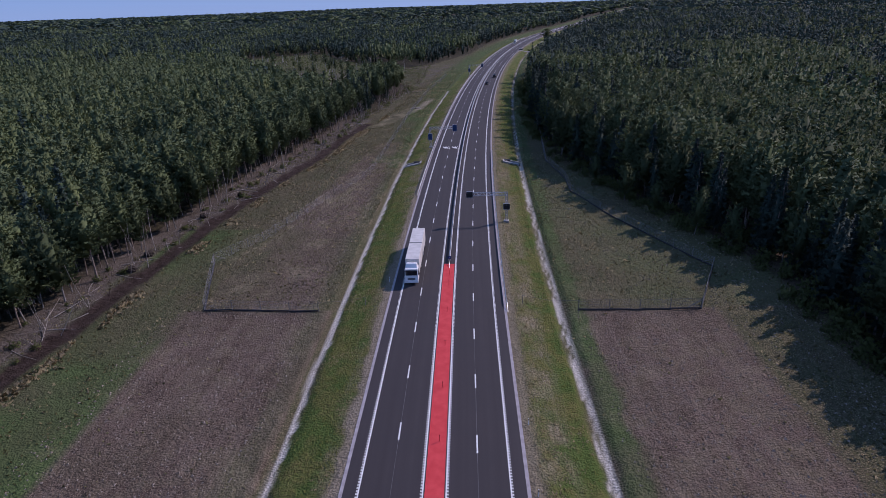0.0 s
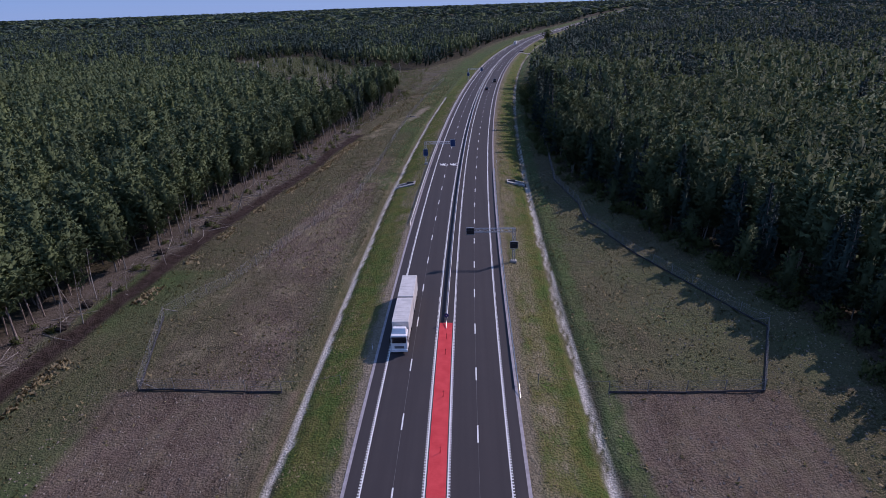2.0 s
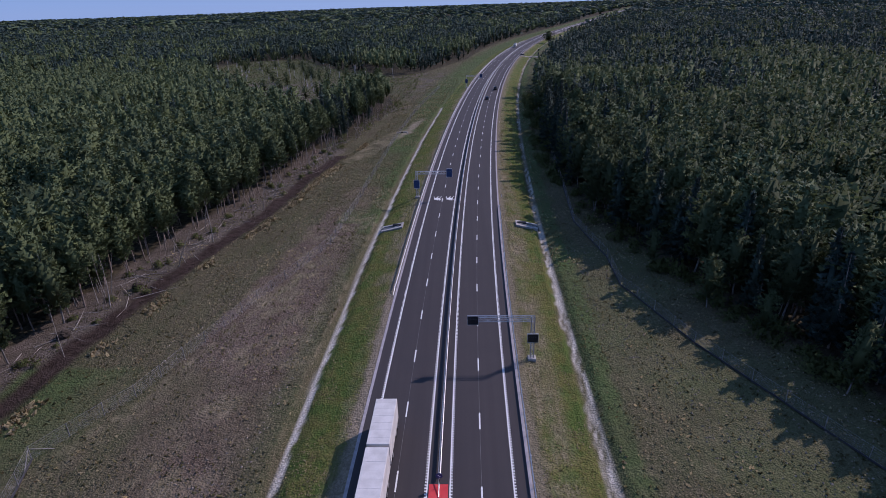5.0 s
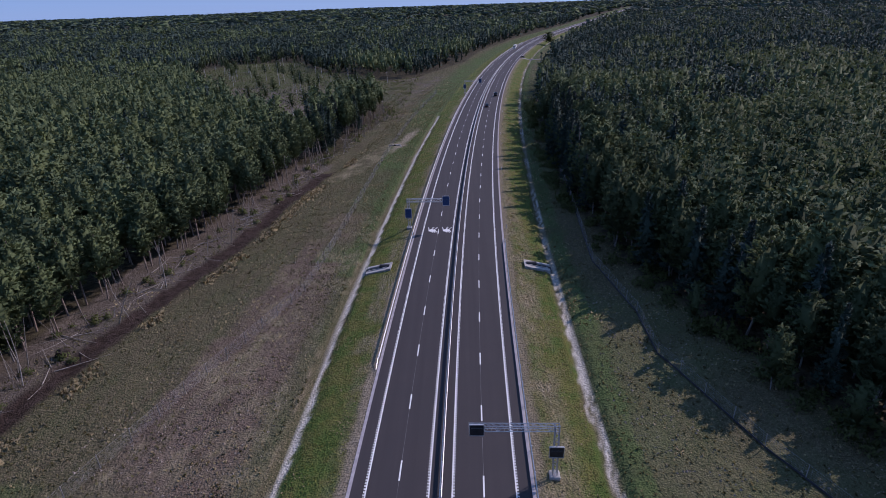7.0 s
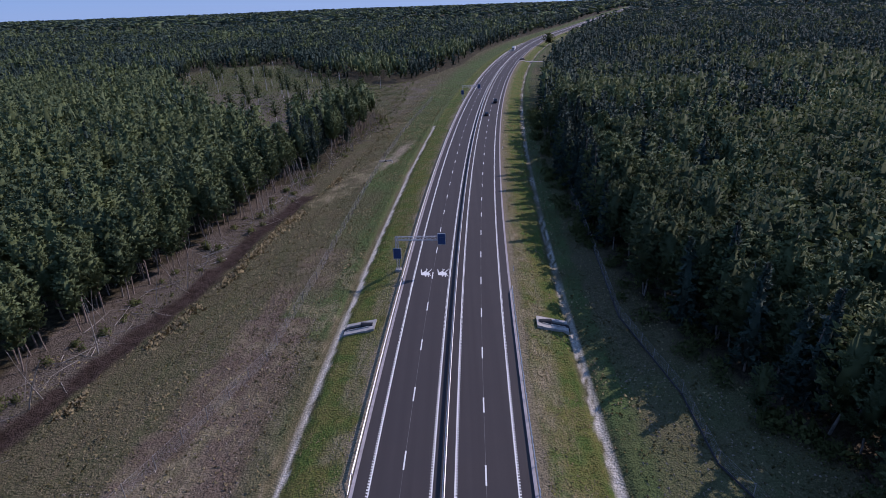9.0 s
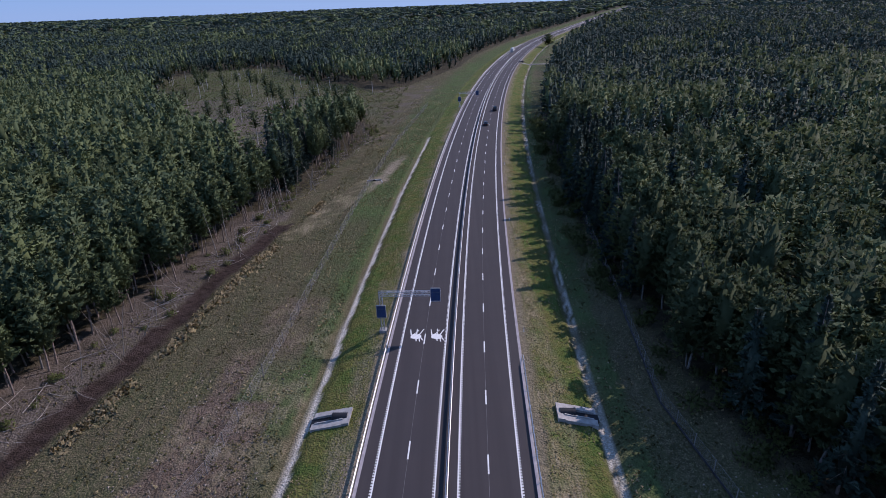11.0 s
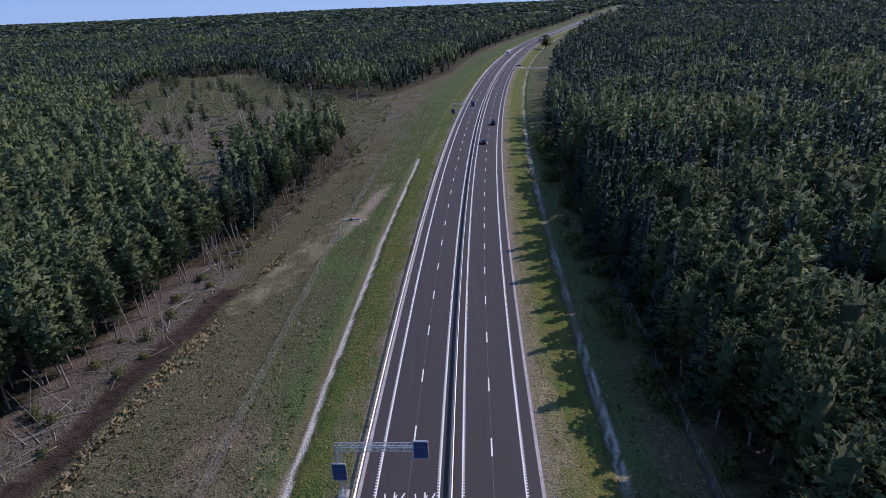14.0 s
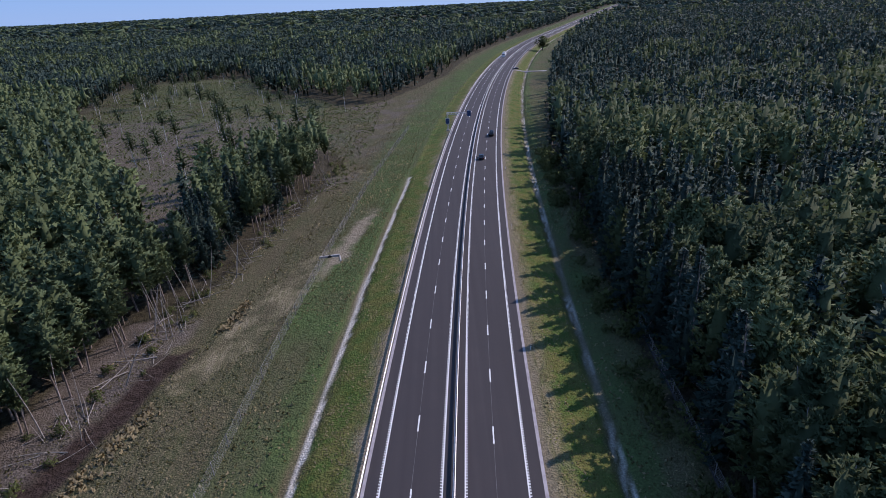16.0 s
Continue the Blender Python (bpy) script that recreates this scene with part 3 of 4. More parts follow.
def joined_wood(name, x, y, h, kinds, form, full, clumps, size, label, trunks=True, wide=1.0):
    """Many trees in one mesh: crowns of clumps on tapered trunks."""
    V, F, I, T, N = [], [], [], [], []
    base = 0
    for k, kind in enumerate(KINDS):
        pool = []
        for v in range(6):
            rng = np.random.default_rng(300 + 10 * k + v)
            cv, cf, cn = crown(kind, 15.0, *clumps, size, form, full, rng)
            idx = np.full(len(cf), k)
            if trunks:
                a = np.array([[0.17 * math.cos(q), 0.17 * math.sin(q), -0.4] for q in (0, 2.1, 4.2)] + [[rng.normal(0, 0.2), rng.normal(0, 0.2), 12.5]])
                cf = np.concatenate([cf, np.array([[0, 1, 3], [1, 2, 3], [2, 0, 3]]) + len(cv)])
                idx = np.concatenate([idx, np.full(3, 3)])
                cv, cn = np.concatenate([cv, a]), np.concatenate([cn, [[math.cos(q), math.sin(q), 0] for q in (0, 2.1, 4.2)] + [[0, 0, 1]]])
            pool.append((cv, cf, idx, cn))
        mine = np.where(kinds == k)[0]
        pick = RNG.integers(0, 6, len(mine))
        for v in range(6):
            sel = mine[pick == v]
            if not len(sel):
                continue
            cv, cf, idx, cn = pool[v]
            ang, sc = RNG.uniform(0, 6.283, len(sel)), h[sel] / 15.0
            w = sc * RNG.uniform(0.85, 1.2, len(sel)) * wide
            c, s = np.cos(ang)[:, None], np.sin(ang)[:, None]
            px = (cv[None, :, 0] * c - cv[None, :, 1] * s) * w[:, None] + x[sel][:, None]
            py = (cv[None, :, 0] * s + cv[None, :, 1] * c) * w[:, None] + y[sel][:, None]
            pz = cv[None, :, 2] * sc[:, None] + height(x[sel], y[sel])[:, None]
            V.append(np.stack([px, py, pz], -1).reshape(-1, 3))
            N.append(np.stack([cn[None, :, 0] * c - cn[None, :, 1] * s, cn[None, :, 0] * s + cn[None, :, 1] * c, np.broadcast_to(cn[None, :, 2], px.shape)], -1).reshape(-1, 3))
            F.append((cf[None] + (np.arange(len(sel)) * len(cv))[:, None, None] + base).reshape(-1, 3))
            I.append(np.tile(idx, len(sel)))
            T.append(np.repeat(RNG.uniform(0, 1, len(sel)) ** 2, len(cv)))
            base += len(sel) * len(cv)
    me = mesh_of(name, np.concatenate(V), np.concatenate(F), [M_PINE, M_SPRUCE_HAZE, M_LEAF, M_BARK, M_BIRCH], np.concatenate(I), {"tone": np.concatenate(T)}, smooth=True, normals=np.concatenate(N))
    return tagged(new(name, me), label, "forest", kind="stuff")


def build_woods():
    rng = RNG
    # near trees along the two edges, one by one
    x, y = scattered(-120, 100, -25, 330, 3.3, rng)
    ok = wooded(x, y)
    x, y = x[ok], y[ok]
    off = offset(x, y)
    depth = np.where(off < 0, forest_edge_left(y) - off, off - forest_edge_right(y))
    single = (depth < np.where(off < 0, 9.5, 12.5)) & np.where(off < 0, (y > 15) & (y < 300), (y > 5) & (y < 275))
    kinds = mix_of(x, y)
    kinds = np.where((off > 0) & (depth < 7) & (kinds == 0), np.where(rng.random(len(x)) < 0.5, 1, 2), kinds)
    h = np.where(kinds == 2, 14.0, 15.0) * rng.uniform(0.74, 1.2, len(x)) + np.where(off > 0, 1.0 + 2.0 * np.clip((y - 80) / 40, 0, 1), 0.0)
    for i in np.where(single)[0]:
        plant(KINDS[kinds[i]], float(x[i]), float(y[i]), float(h[i]), rng, "trees along the pine wood edge" if off[i] < 0 else "trees along the mixed wood edge")
    # the wood behind them
    x2, y2 = scattered(-330, 330, -30, 420, 4.6, rng)
    off2 = offset(x2, y2)
    depth2 = np.where(off2 < 0, forest_edge_left(y2) - off2, off2 - forest_edge_right(y2))
    seen = np.abs(x2) < 70 + 0.85 * (y2 + 60)
    near = wooded(x2, y2) & seen & ~((depth2 < np.where(off2 < 0, 9.5, 12.5)) & np.where(off2 < 0, (y2 > 15) & (y2 < 300), (y2 > 5) & (y2 < 275)))
    x2, y2 = x2[near], y2[near]
    k2 = mix_of(x2, y2)
    h2 = 15.0 * rng.uniform(0.70, 1.22, len(x2)) + 3.0 * (cloud(x2, y2, 24, 41) - 0.4) + np.where(offset(x2, y2) > 0, 2.5, 0.0)
    d2 = np.hypot(x2, y2 - np.clip(y2, -50, 120))
    cut, close = d2 < 180, d2 < 115
    ring = cut & ~close
    joined_wood("near_forest", x2[close], y2[close], h2[close], k2[close], (5, 4), 0.36, (60, 7, 1), 0.58, "dense dark green pine and mixed forest", wide=1.2)
    joined_wood("inner_forest", x2[ring], y2[ring], h2[ring], k2[ring], (4, 4), 0.38, (36, 5, 1), 0.78, "dense dark green pine and mixed forest", wide=1.2)
    joined_wood("middle_forest", x2[~cut], y2[~cut], h2[~cut], k2[~cut], (4, 3), 0.40, (17, 4, 1), 1.06, "dense dark green pine and mixed forest", wide=1.15)
    x3, y3 = scattered(-900, 1200, 200, 900, 6.6, rng)
    ok = wooded(x3, y3) & ~((np.abs(x3) < 330) & (y3 < 420)) & (np.abs(x3) < 60 + 0.80 * y3)
    x3, y3 = x3[ok], y3[ok]
    h3 = 15.5 * rng.uniform(0.7, 1.2, len(x3)) + 4.0 * (cloud(x3, y3, 60, 42) - 0.5)
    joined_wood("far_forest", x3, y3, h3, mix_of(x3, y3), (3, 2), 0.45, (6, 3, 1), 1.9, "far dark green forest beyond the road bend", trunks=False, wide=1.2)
    x5, y5 = scattered(-1200, 1500, 900, 1500, 12.5, rng)
    ok = wooded(x5, y5) & (np.abs(x5) < 60 + 0.85 * y5)
    x5, y5 = x5[ok], y5[ok]
    h5 = 16.0 * rng.uniform(0.7, 1.2, len(x5))
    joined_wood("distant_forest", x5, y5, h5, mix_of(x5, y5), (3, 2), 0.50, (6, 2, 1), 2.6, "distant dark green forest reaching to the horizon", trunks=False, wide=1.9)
    x4, y4 = scattered(-4200, 4200, 1500, 4800, 46.0, rng)
    ok = wooded(x4, y4) & (np.abs(x4) < 120 + 0.86 * y4)
    x4, y4 = x4[ok], y4[ok]
    h4 = 17.0 * rng.uniform(0.8, 1.15, len(x4))
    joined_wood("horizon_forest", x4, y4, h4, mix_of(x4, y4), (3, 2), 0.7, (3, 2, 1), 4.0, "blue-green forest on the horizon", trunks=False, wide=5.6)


build_woods()


# ---- helpers for things ----
def part(name, bm, mat, parent=None, label="", smooth=False):
    """One bmesh as one mesh object, under a thing or a part."""
    me = bpy.data.meshes.new(name)
    bm.to_mesh(me)
    bm.free()
    me.materials.append(mat)
    if smooth:
        me.polygons.foreach_set("use_smooth", np.full(len(me.polygons), True))
    ob = new(name, me)
    if parent:
        ob.parent = parent
    if label:
        ob["label"] = label
    return ob


def box(x0, x1, y0, y1, z0, z1, bevel=0.0, bm=None, taper=None):
    """A box, its edges rounded, its top drawn in by taper (x, y)."""
    bm = bm or bmesh.new()
    made = bmesh.ops.create_cube(bm, size=1.0)["verts"]
    for v in made:
        top = v.co.z > 0
        tx, ty = taper if (taper and top) else (0, 0)
        v.co.x = (x1 - tx if v.co.x > 0 else x0 + tx)
        v.co.y = (y1 - ty if v.co.y > 0 else y0 + ty)
        v.co.z = z1 if top else z0
    if bevel:
        edges = {e for v in made for e in v.link_edges}
        bmesh.ops.bevel(bm, geom=list(edges), offset=bevel, segments=2, affect="EDGES", profile=0.5)
    return bm


def bar(p, q, r, sides=5, bm=None):
    """A round bar from p to q."""
    bm = bm or bmesh.new()
    p, q = Vector(p), Vector(q)
    m = Matrix.Translation((p + q) / 2) @ (q - p).to_track_quat("Z", "Y").to_matrix().to_4x4()
    bmesh.ops.create_cone(bm, cap_ends=True, segments=sides, radius1=r, radius2=r, depth=(q - p).length, matrix=m)
    return bm


def heading(s):
    a, b = road(s - 0.5, 0.0), road(s + 0.5, 0.0)
    return math.degrees(math.atan2(-(b[0] - a[0]), b[1] - a[1]))


def stand(s, off, turn=0.0, z=None):
    """The pose of a thing beside or on the road, facing along it."""
    p = road(s, off)
    z = float(height(p[0], p[1])) if z is None else z
    return pose(float(p[0]), float(p[1]), z, 0, 0, heading(s) + turn)


# ---- steel barriers ----
def swept(name, profile, s0, s1, off, mat, parent, step=2.0):
    """A closed profile of (across, up) drawn along the road."""
    ss = np.append(np.arange(s0, s1, step), s1)
    n, k = len(ss), len(profile)
    v = np.concatenate([road(ss, off + a, z) for a, z in profile])
    i = np.arange(n - 1)
    f = np.concatenate([np.stack([i + q * n, i + 1 + q * n, i + 1 + ((q + 1) % k) * n, i + ((q + 1) % k) * n], -1) for q in range(k)])
    ob = new(name, mesh_of(name, v, f, [mat]))
    ob.parent = parent
    return ob


def wave(side):
    front = [(0.00, 0.44), (0.08, 0.50), (0.08, 0.55), (0.00, 0.60), (0.08, 0.65), (0.08, 0.70), (0.00, 0.76)]
    return [(side * a, z) for a, z in front] + [(side * (a - 0.02), z) for a, z in front[::-1]]


def barrier(label, s0, s1, off, sides, near_to, gap=4.0):
    root = tagged(new("guardrail"), label, "guardrail")
    for side in sides:
        beam = swept("beam", wave(side), s0, s1, off + side * 0.07, M_STEEL, root)
    me = None
    for s in np.arange(s0 + 0.4, min(s1, near_to), gap):
        if me is None:
            o = part("post", box(-0.05, 0.05, -0.06, 0.06, -0.5, 0.74, 0.008), M_STEEL, root)
            me = o.data
        else:
            o = new("post", me)
            o.parent = root
        o.matrix_world = stand(float(s), off, z=0.0)
    if s1 > near_to:
        st = np.arange(near_to + gap, s1, gap)
        q = np.stack([road(st, off - 0.05, -0.3), road(st, off + 0.05, -0.3), road(st, off + 0.05, 0.72), road(st, off - 0.05, 0.72)], 1).reshape(-1, 3)
        far = new("far_posts", mesh_of("far_posts", q, np.arange(len(q)).reshape(-1, 4), [M_STEEL]))
        far.parent = root
        far["kind"] = "stuff"
    for s, way in ((s0, -1), (s1, 1)):
        bm = bmesh.new()
        a, b = road(s, off, 0.62), road(s + way * 2.4, off, 0.02)
        bar(a, b, 0.06, 6, bm)
        part("end_terminal", bm, M_STEEL, root)
    return root


barrier("galvanised double-sided steel guardrail on the median", RED_END + 0.6, 1500, 0.05, (-1, 1), 330)
barrier("galvanised steel guardrail beside the gravel shoulder", 34.5, 141, 10.35, (-1,), 500)
barrier("galvanised steel guardrail above the grass verge", 97, 760, -10.35, (1,), 330)


# ---- markers and signs on the median ----
def marker_post(s):
    root = tagged(new("marker_post"), "thin red flexible marker post on the red median", "marker post", "marker posts on the median")
    part("base", box(-0.09, 0.09, -0.09, 0.09, 0, 0.05, 0.02), M_RED, root)
    part("stem", bar((0, 0, 0.04), (0, 0, 0.95), 0.045, 8), M_RED, root)
    part("band", bar((0, 0, 0.72), (0, 0, 0.86), 0.05, 8), M_DARK, root, "dark reflective band")
    root.matrix_world = stand(s, 0.25, z=0.006)
    return root


for s in (2.0, 12.2, 22.4, 32.6, 42.4, 46.6):
    marker_post(s)
keep_sign = tagged(new("traffic_sign"), "round blue sign on a short post before the guardrail", "traffic sign")
part("post", bar((0, 0, 0), (0, 0, 1.5), 0.035, 8), M_DARK, keep_sign)
part("sign_face", bar((0, -0.05, 1.55), (0, -0.02, 1.55), 0.38, 20), M_BLUE, keep_sign, "round blue sign face")
part("arrow", bar((-0.12, -0.06, 1.67), (0.13, -0.06, 1.42), 0.035, 6), M_WHITE, keep_sign, "white arrow bar")
keep_sign.matrix_world = stand(RED_END - 0.3, 0.1, z=0.006)


def delineator(s, off):
    root = tagged(new("delineator_post"), "slim white delineator post with a dark band", "delineator", "posts beside the road")
    part("post", box(-0.05, 0.05, -0.03, 0.03, -0.2, 0.95, 0.012), M_WHITE, root)
    part("band", box(-0.053, 0.053, -0.033, 0.033, 0.68, 0.86, 0.008), M_DARK, root, "black band")
    root.matrix_world = stand(s, off)


for s, off in ((-8, -10.9), (-6, 10.9), (44, -10.9), (5, 11.0), (150, 11.0), (200, 11.0), (250, 11.0), (300, 11.0)):
    delineator(s, off)


# ---- gantries ----
def gantry(s, off, reach, panel_w, panel_h, face, label):
    """A lattice mast with an arm over the carriageway and two sign panels."""
    root = tagged(new("sign_gantry"), label, "gantry", "lattice gantries")
    H, w = 7.0, 0.24
    way = -1 if reach < 0 else 1
    part("footing", box(-0.6, 0.6, -0.6, 0.6, -0.4, 0.45, 0.12), M_CONCRETE, root, "rounded grey concrete footing")
    for dx in (-w, w):
        for dy in (-w, w):
            part("mast_chord", bar((dx, dy, 0.4), (dx, dy, H + 0.3), 0.055), M_STEEL, root)
    lev = np.arange(0.5, H, 0.55)
    for i, z in enumerate(lev):
        f = 1 if i % 2 else -1
        for dy in (-w, w):
            part("brace", bar((-w * f, dy, z), (w * f, dy, z + 0.55), 0.03, 4), M_STEEL, root)
        for dx in (-w, w):
            part("brace", bar((dx, -w * f, z), (dx, w * f, z + 0.55), 0.03, 4), M_STEEL, root)
    for dz in (H - 0.45, H + 0.25):
        for dy in (-w, w):
            part("arm_chord", bar((-way * 0.3, dy, dz), (reach, dy, dz), 0.05), M_STEEL, root)
    n = int(abs(reach) / 0.7)
    for i in range(n):
        x, x2 = way * 0.7 * i, way * 0.7 * (i + 1)
        z0, z1 = (H - 0.45, H + 0.25) if i % 2 else (H + 0.25, H - 0.45)
        for dy in (-w, w):
            part("brace", bar((x, dy, z0), (x2, dy, z1), 0.03, 4), M_STEEL, root)
        part("brace", bar((x, -w, H + 0.25), (x2, w, H + 0.25), 0.028, 4), M_STEEL, root)
        part("brace", bar((x2, -w, H - 0.45), (x2, w, H - 0.45), 0.028, 4), M_STEEL, root)
    for cx, cz in ((reach - way * panel_w * 0.55, H - 0.1), (0.0, 3.9)):
        y = -0.38
        p = part("sign_panel", box(cx - panel_w / 2, cx + panel_w / 2, y - 0.10, y, cz - panel_h / 2, cz + panel_h / 2, 0.03), face, root, "dark sign panel")
        for a, b, c, d in ((-0.5, 0.5, 0.5, 0.56), (-0.5, 0.5, -0.56, -0.5)):
            part("rim", box(cx + a * panel_w, cx + b * panel_w, y - 0.14, y + 0.02, cz + c * panel_h, cz + d * panel_h), M_STEEL, p)
        for sx in (-1, 1):
            part("rim", box(cx + sx * panel_w * 0.5 - 0.035, cx + sx * panel_w * 0.5 + 0.035, y - 0.14, y + 0.02, cz - panel_h * 0.5, cz + panel_h * 0.5), M_STEEL, p)
        part("walkway_rung", bar((cx - panel_w * 0.4, y - 0.12, cz + panel_h * 0.18), (cx + panel_w * 0.4, y - 0.12, cz + panel_h * 0.18), 0.025, 4), M_BACK, p)
    root.matrix_world = stand(s, off)
    return root


gantry(75.3, 12.5, -9.4, 1.55, 1.35, M_DARK, "galvanised lattice gantry with two black display panels")
gantry(150.4, -11.6, 9.6, 1.5, 2.1, M_BLUE, "galvanised lattice gantry with two dark blue panels")
gantry(359.5, -11.8, 9.6, 1.5, 2.1, M_BLUE, "galvanised lattice gantry with two dark blue panels")


# ---- painted shapes on the carriageway ----
def painted_shape(s, off):
    """A plain white blot with thin strokes, painted on one lane."""
    bm = bmesh.new()
    blot = [(-0.75, -0.45), (0.1, -0.75), (0.75, -0.6), (0.95, 0.15), (0.55, 0.7), (-0.5, 0.75), (-0.85, 0.2)]
    strokes = [((-0.75, 0.5), (-1.0, 2.1)), ((-0.35, 0.6), (0.35, 1.9)), ((0.1, 0.6), (0.05, 2.3)), ((0.5, 0.5), (1.15, 2.2)), ((0.6, -0.5), (0.75, -1.45)), ((0.85, -0.3), (1.25, -1.1)), ((0.1, -0.6), (0.2, -1.3))]
    bm.faces.new([bm.verts.new((x, y, 0)) for x, y in blot])
    for (ax, ay), (bx, by) in strokes:
        d = Vector((bx - ax, by - ay, 0)).normalized()
        n = Vector((-d.y, d.x, 0)) * 0.11
        a, b = Vector((ax, ay, 0.001)), Vector((bx, by, 0.001))
        bm.faces.new([bm.verts.new(q) for q in (a - n, b - n * 0.6, b + n * 0.6, a + n)])
    ob = part("painted_shape", bm, M_LINE)
    ob.matrix_world = stand(s, off, z=0.008)
    tagged(ob, "white warning shape painted on the asphalt lane", "road marking", "painted warning shapes", "structure")


painted_shape(148.4, -6.15)
painted_shape(148.4, -2.85)


# ---- culverts ----
def culvert(s, off, side):
    """A stone apron on the slope with a pipe mouth let into it."""
    root = tagged(new("culvert_outlet"), "pale stone culvert apron with a dark pipe mouth", "culvert", "culverts")
    d = side
    def slope(u):
        return -0.62 - 0.22 * u
    def slab(name, u0, u1, v0, v1, up, mat, low=0.5):
        bm = bmesh.new()
        c = [(u0, v0), (u1, v0), (u1, v1), (u0, v1)]
        top = [bm.verts.new((d * u, v, slope(u) + up)) for u, v in c]
        bot = [bm.verts.new((d * u, v, slope(u) - low)) for u, v in c]
        bm.faces.new(top), bm.faces.new(bot[::-1])
        for i in range(4):
            bm.faces.new((top[i], bot[i], bot[(i + 1) % 4], top[(i + 1) % 4]))
        bmesh.ops.recalc_face_normals(bm, faces=bm.faces)
        return part(name, bm, mat, root)
    slab("apron", -0.6, 3.6, -1.7, -0.6, 0.22, M_CONCRETE)
    slab("apron", -0.6, 3.6, 0.6, 1.6, 0.22, M_CONCRETE)
    slab("head_slab", -1.5, -0.6, -1.6, 1.5, 0.24, M_CONCRETE)
    # Black floor at ground level stands in for a sunken channel's shade.
    slab("channel_floor_shade", -0.6, 3.9, -0.6, 0.6, 0.02, M_DARK)
    slab("cheek", -0.6, 3.2, -0.72, -0.55, 0.36, M_CONCRETE)
    slab("cheek", -0.6, 3.2, 0.55, 0.72, 0.36, M_CONCRETE)
    # Pipe coloured black for the shade inside its mouth.
    bm = bmesh.new()
    bmesh.ops.create_cone(bm, cap_ends=False, segments=20, radius1=0.62, radius2=0.62, depth=2.0, matrix=pose(-d * 0.1, 0, slope(0) + 0.10, 0, 90))
    part("pipe", bm, M_DARK, root, "dark pipe mouth", True)
    root.matrix_world = stand(s, off, z=0.0)


culvert(130.0, -14.4, -1)
culvert(131.0, 15.2, 1)
side_culvert = tagged(new("ditch_culvert"), "dark culvert mouth under a sandy field access", "culvert")
part("headwall", box(-2.2, 2.2, -0.35, 0.1, -1.2, 0.25, 0.06), M_CONCRETE, side_culvert)
# Solid bar: its black end is the opening's shade put into colour.
part("pipe", bar((0, -0.5, -0.25), (0, 0.2, -0.25), 0.55, 16), M_DARK, side_culvert)
part("wing_wall", box(2.0, 2.3, -3.2, -0.2, -1.2, 0.05, 0.06), M_CONCRETE, side_culvert)
side_culvert.matrix_world = pose(-21.6, 240.0, float(height(-21.6, 240.0)) + 0.15, 0, 0, 14)


# ---- fences ----
def fence(label, corners, gap=4.6, tall=2.0, bracing=()):
    root = tagged(new("wire_fence"), label, "fence")
    wires = bmesh.new()
    post_mesh = None
    spots = []
    for (ax, ay), (bx, by) in zip(corners, corners[1:]):
        n = max(1, round(math.hypot(bx - ax, by - ay) / gap))
        spots += [(ax + (bx - ax) * k / n, ay + (by - ay) * k / n) for k in range(n)]
    spots.append(corners[-1])
    tops = []
    for x, y in spots:
        z = float(height(x, y))
        if post_mesh is None:
            o = part("post", bar((0, 0, -0.4), (0, 0, tall + 0.1), 0.055, 6), M_POST, root)
            post_mesh = o.data
        else:
            o = new("post", post_mesh)
            o.parent = root
        o.matrix_world = pose(x, y, z, RNG.normal(0, 1), RNG.normal(0, 1), 0)
        tops.append(Vector((x, y, z)))
    for a, b in zip(tops, tops[1:]):
        for k, hgt in enumerate((0.1, 0.35, 0.6, 0.85, 1.1, 1.4, 1.7, 2.0)):
            r = 0.017 if k == 7 else 0.009
            bar(a + Vector((0, 0, hgt)), b + Vector((0, 0, hgt)), r, 3, wires)
        if a.y < 56 or a.x > 0:
            part("base_board", bar(a + Vector((0, 0, 0.2)), b + Vector((0, 0, 0.13)), 0.15, 4), M_DARK, root, "dark board along the foot")
        m = max(2, int((b - a).length / 0.45))
        for q in range(1, m):
            c = a.lerp(b, q / m)
            bar(c + Vector((0, 0, 0.1)), c + Vector((0, 0, 2.0)), 0.006, 3, wires)
    part("wire_mesh", wires, M_WIRE, root)
    for x, y, dx, dy in bracing:
        z = float(height(x, y))
        part("corner_brace", bar((x, y, z + 1.7), (x + dx, y + dy, z + 0.1), 0.05, 6), M_POST, root)
    return root


fence("grey wire game fence along the meadow", [(-22.2, 35.2), (-42.8, 35.9), (-49.5, 56.6), (-42.9, 68.5), (-36.0, 91.5), (-26.6, 122.0), (-25.2, 150.0), (-24.6, 178.0), (-23.8, 206.0), (-22.4, 238.0), (-18.9, 292.0), (-10.0, 372.0)], bracing=((-42.8, 35.9, 2.6, 0.2), (-42.8, 35.9, -0.6, 2.4), (-49.5, 56.6, 1.6, 1.8), (-49.5, 56.6, 0.7, -2.3)))
fence("grey wire game fence below the forest edge", [(22.6, 34.8), (43.2, 35.0), (51.6, 51.5), (45.0, 66.0), (38.7, 80.4), (32.4, 100.0), (32.8, 112.5), (29.8, 133.0), (31.8, 160.0), (33.4, 184.0), (34.6, 204.0), (38.0, 232.0)], bracing=((43.2, 35.0, -2.4, 0.1), (51.6, 51.5, -1.2, 2.2), (32.6, 103.0, 0.2, 2.4)))


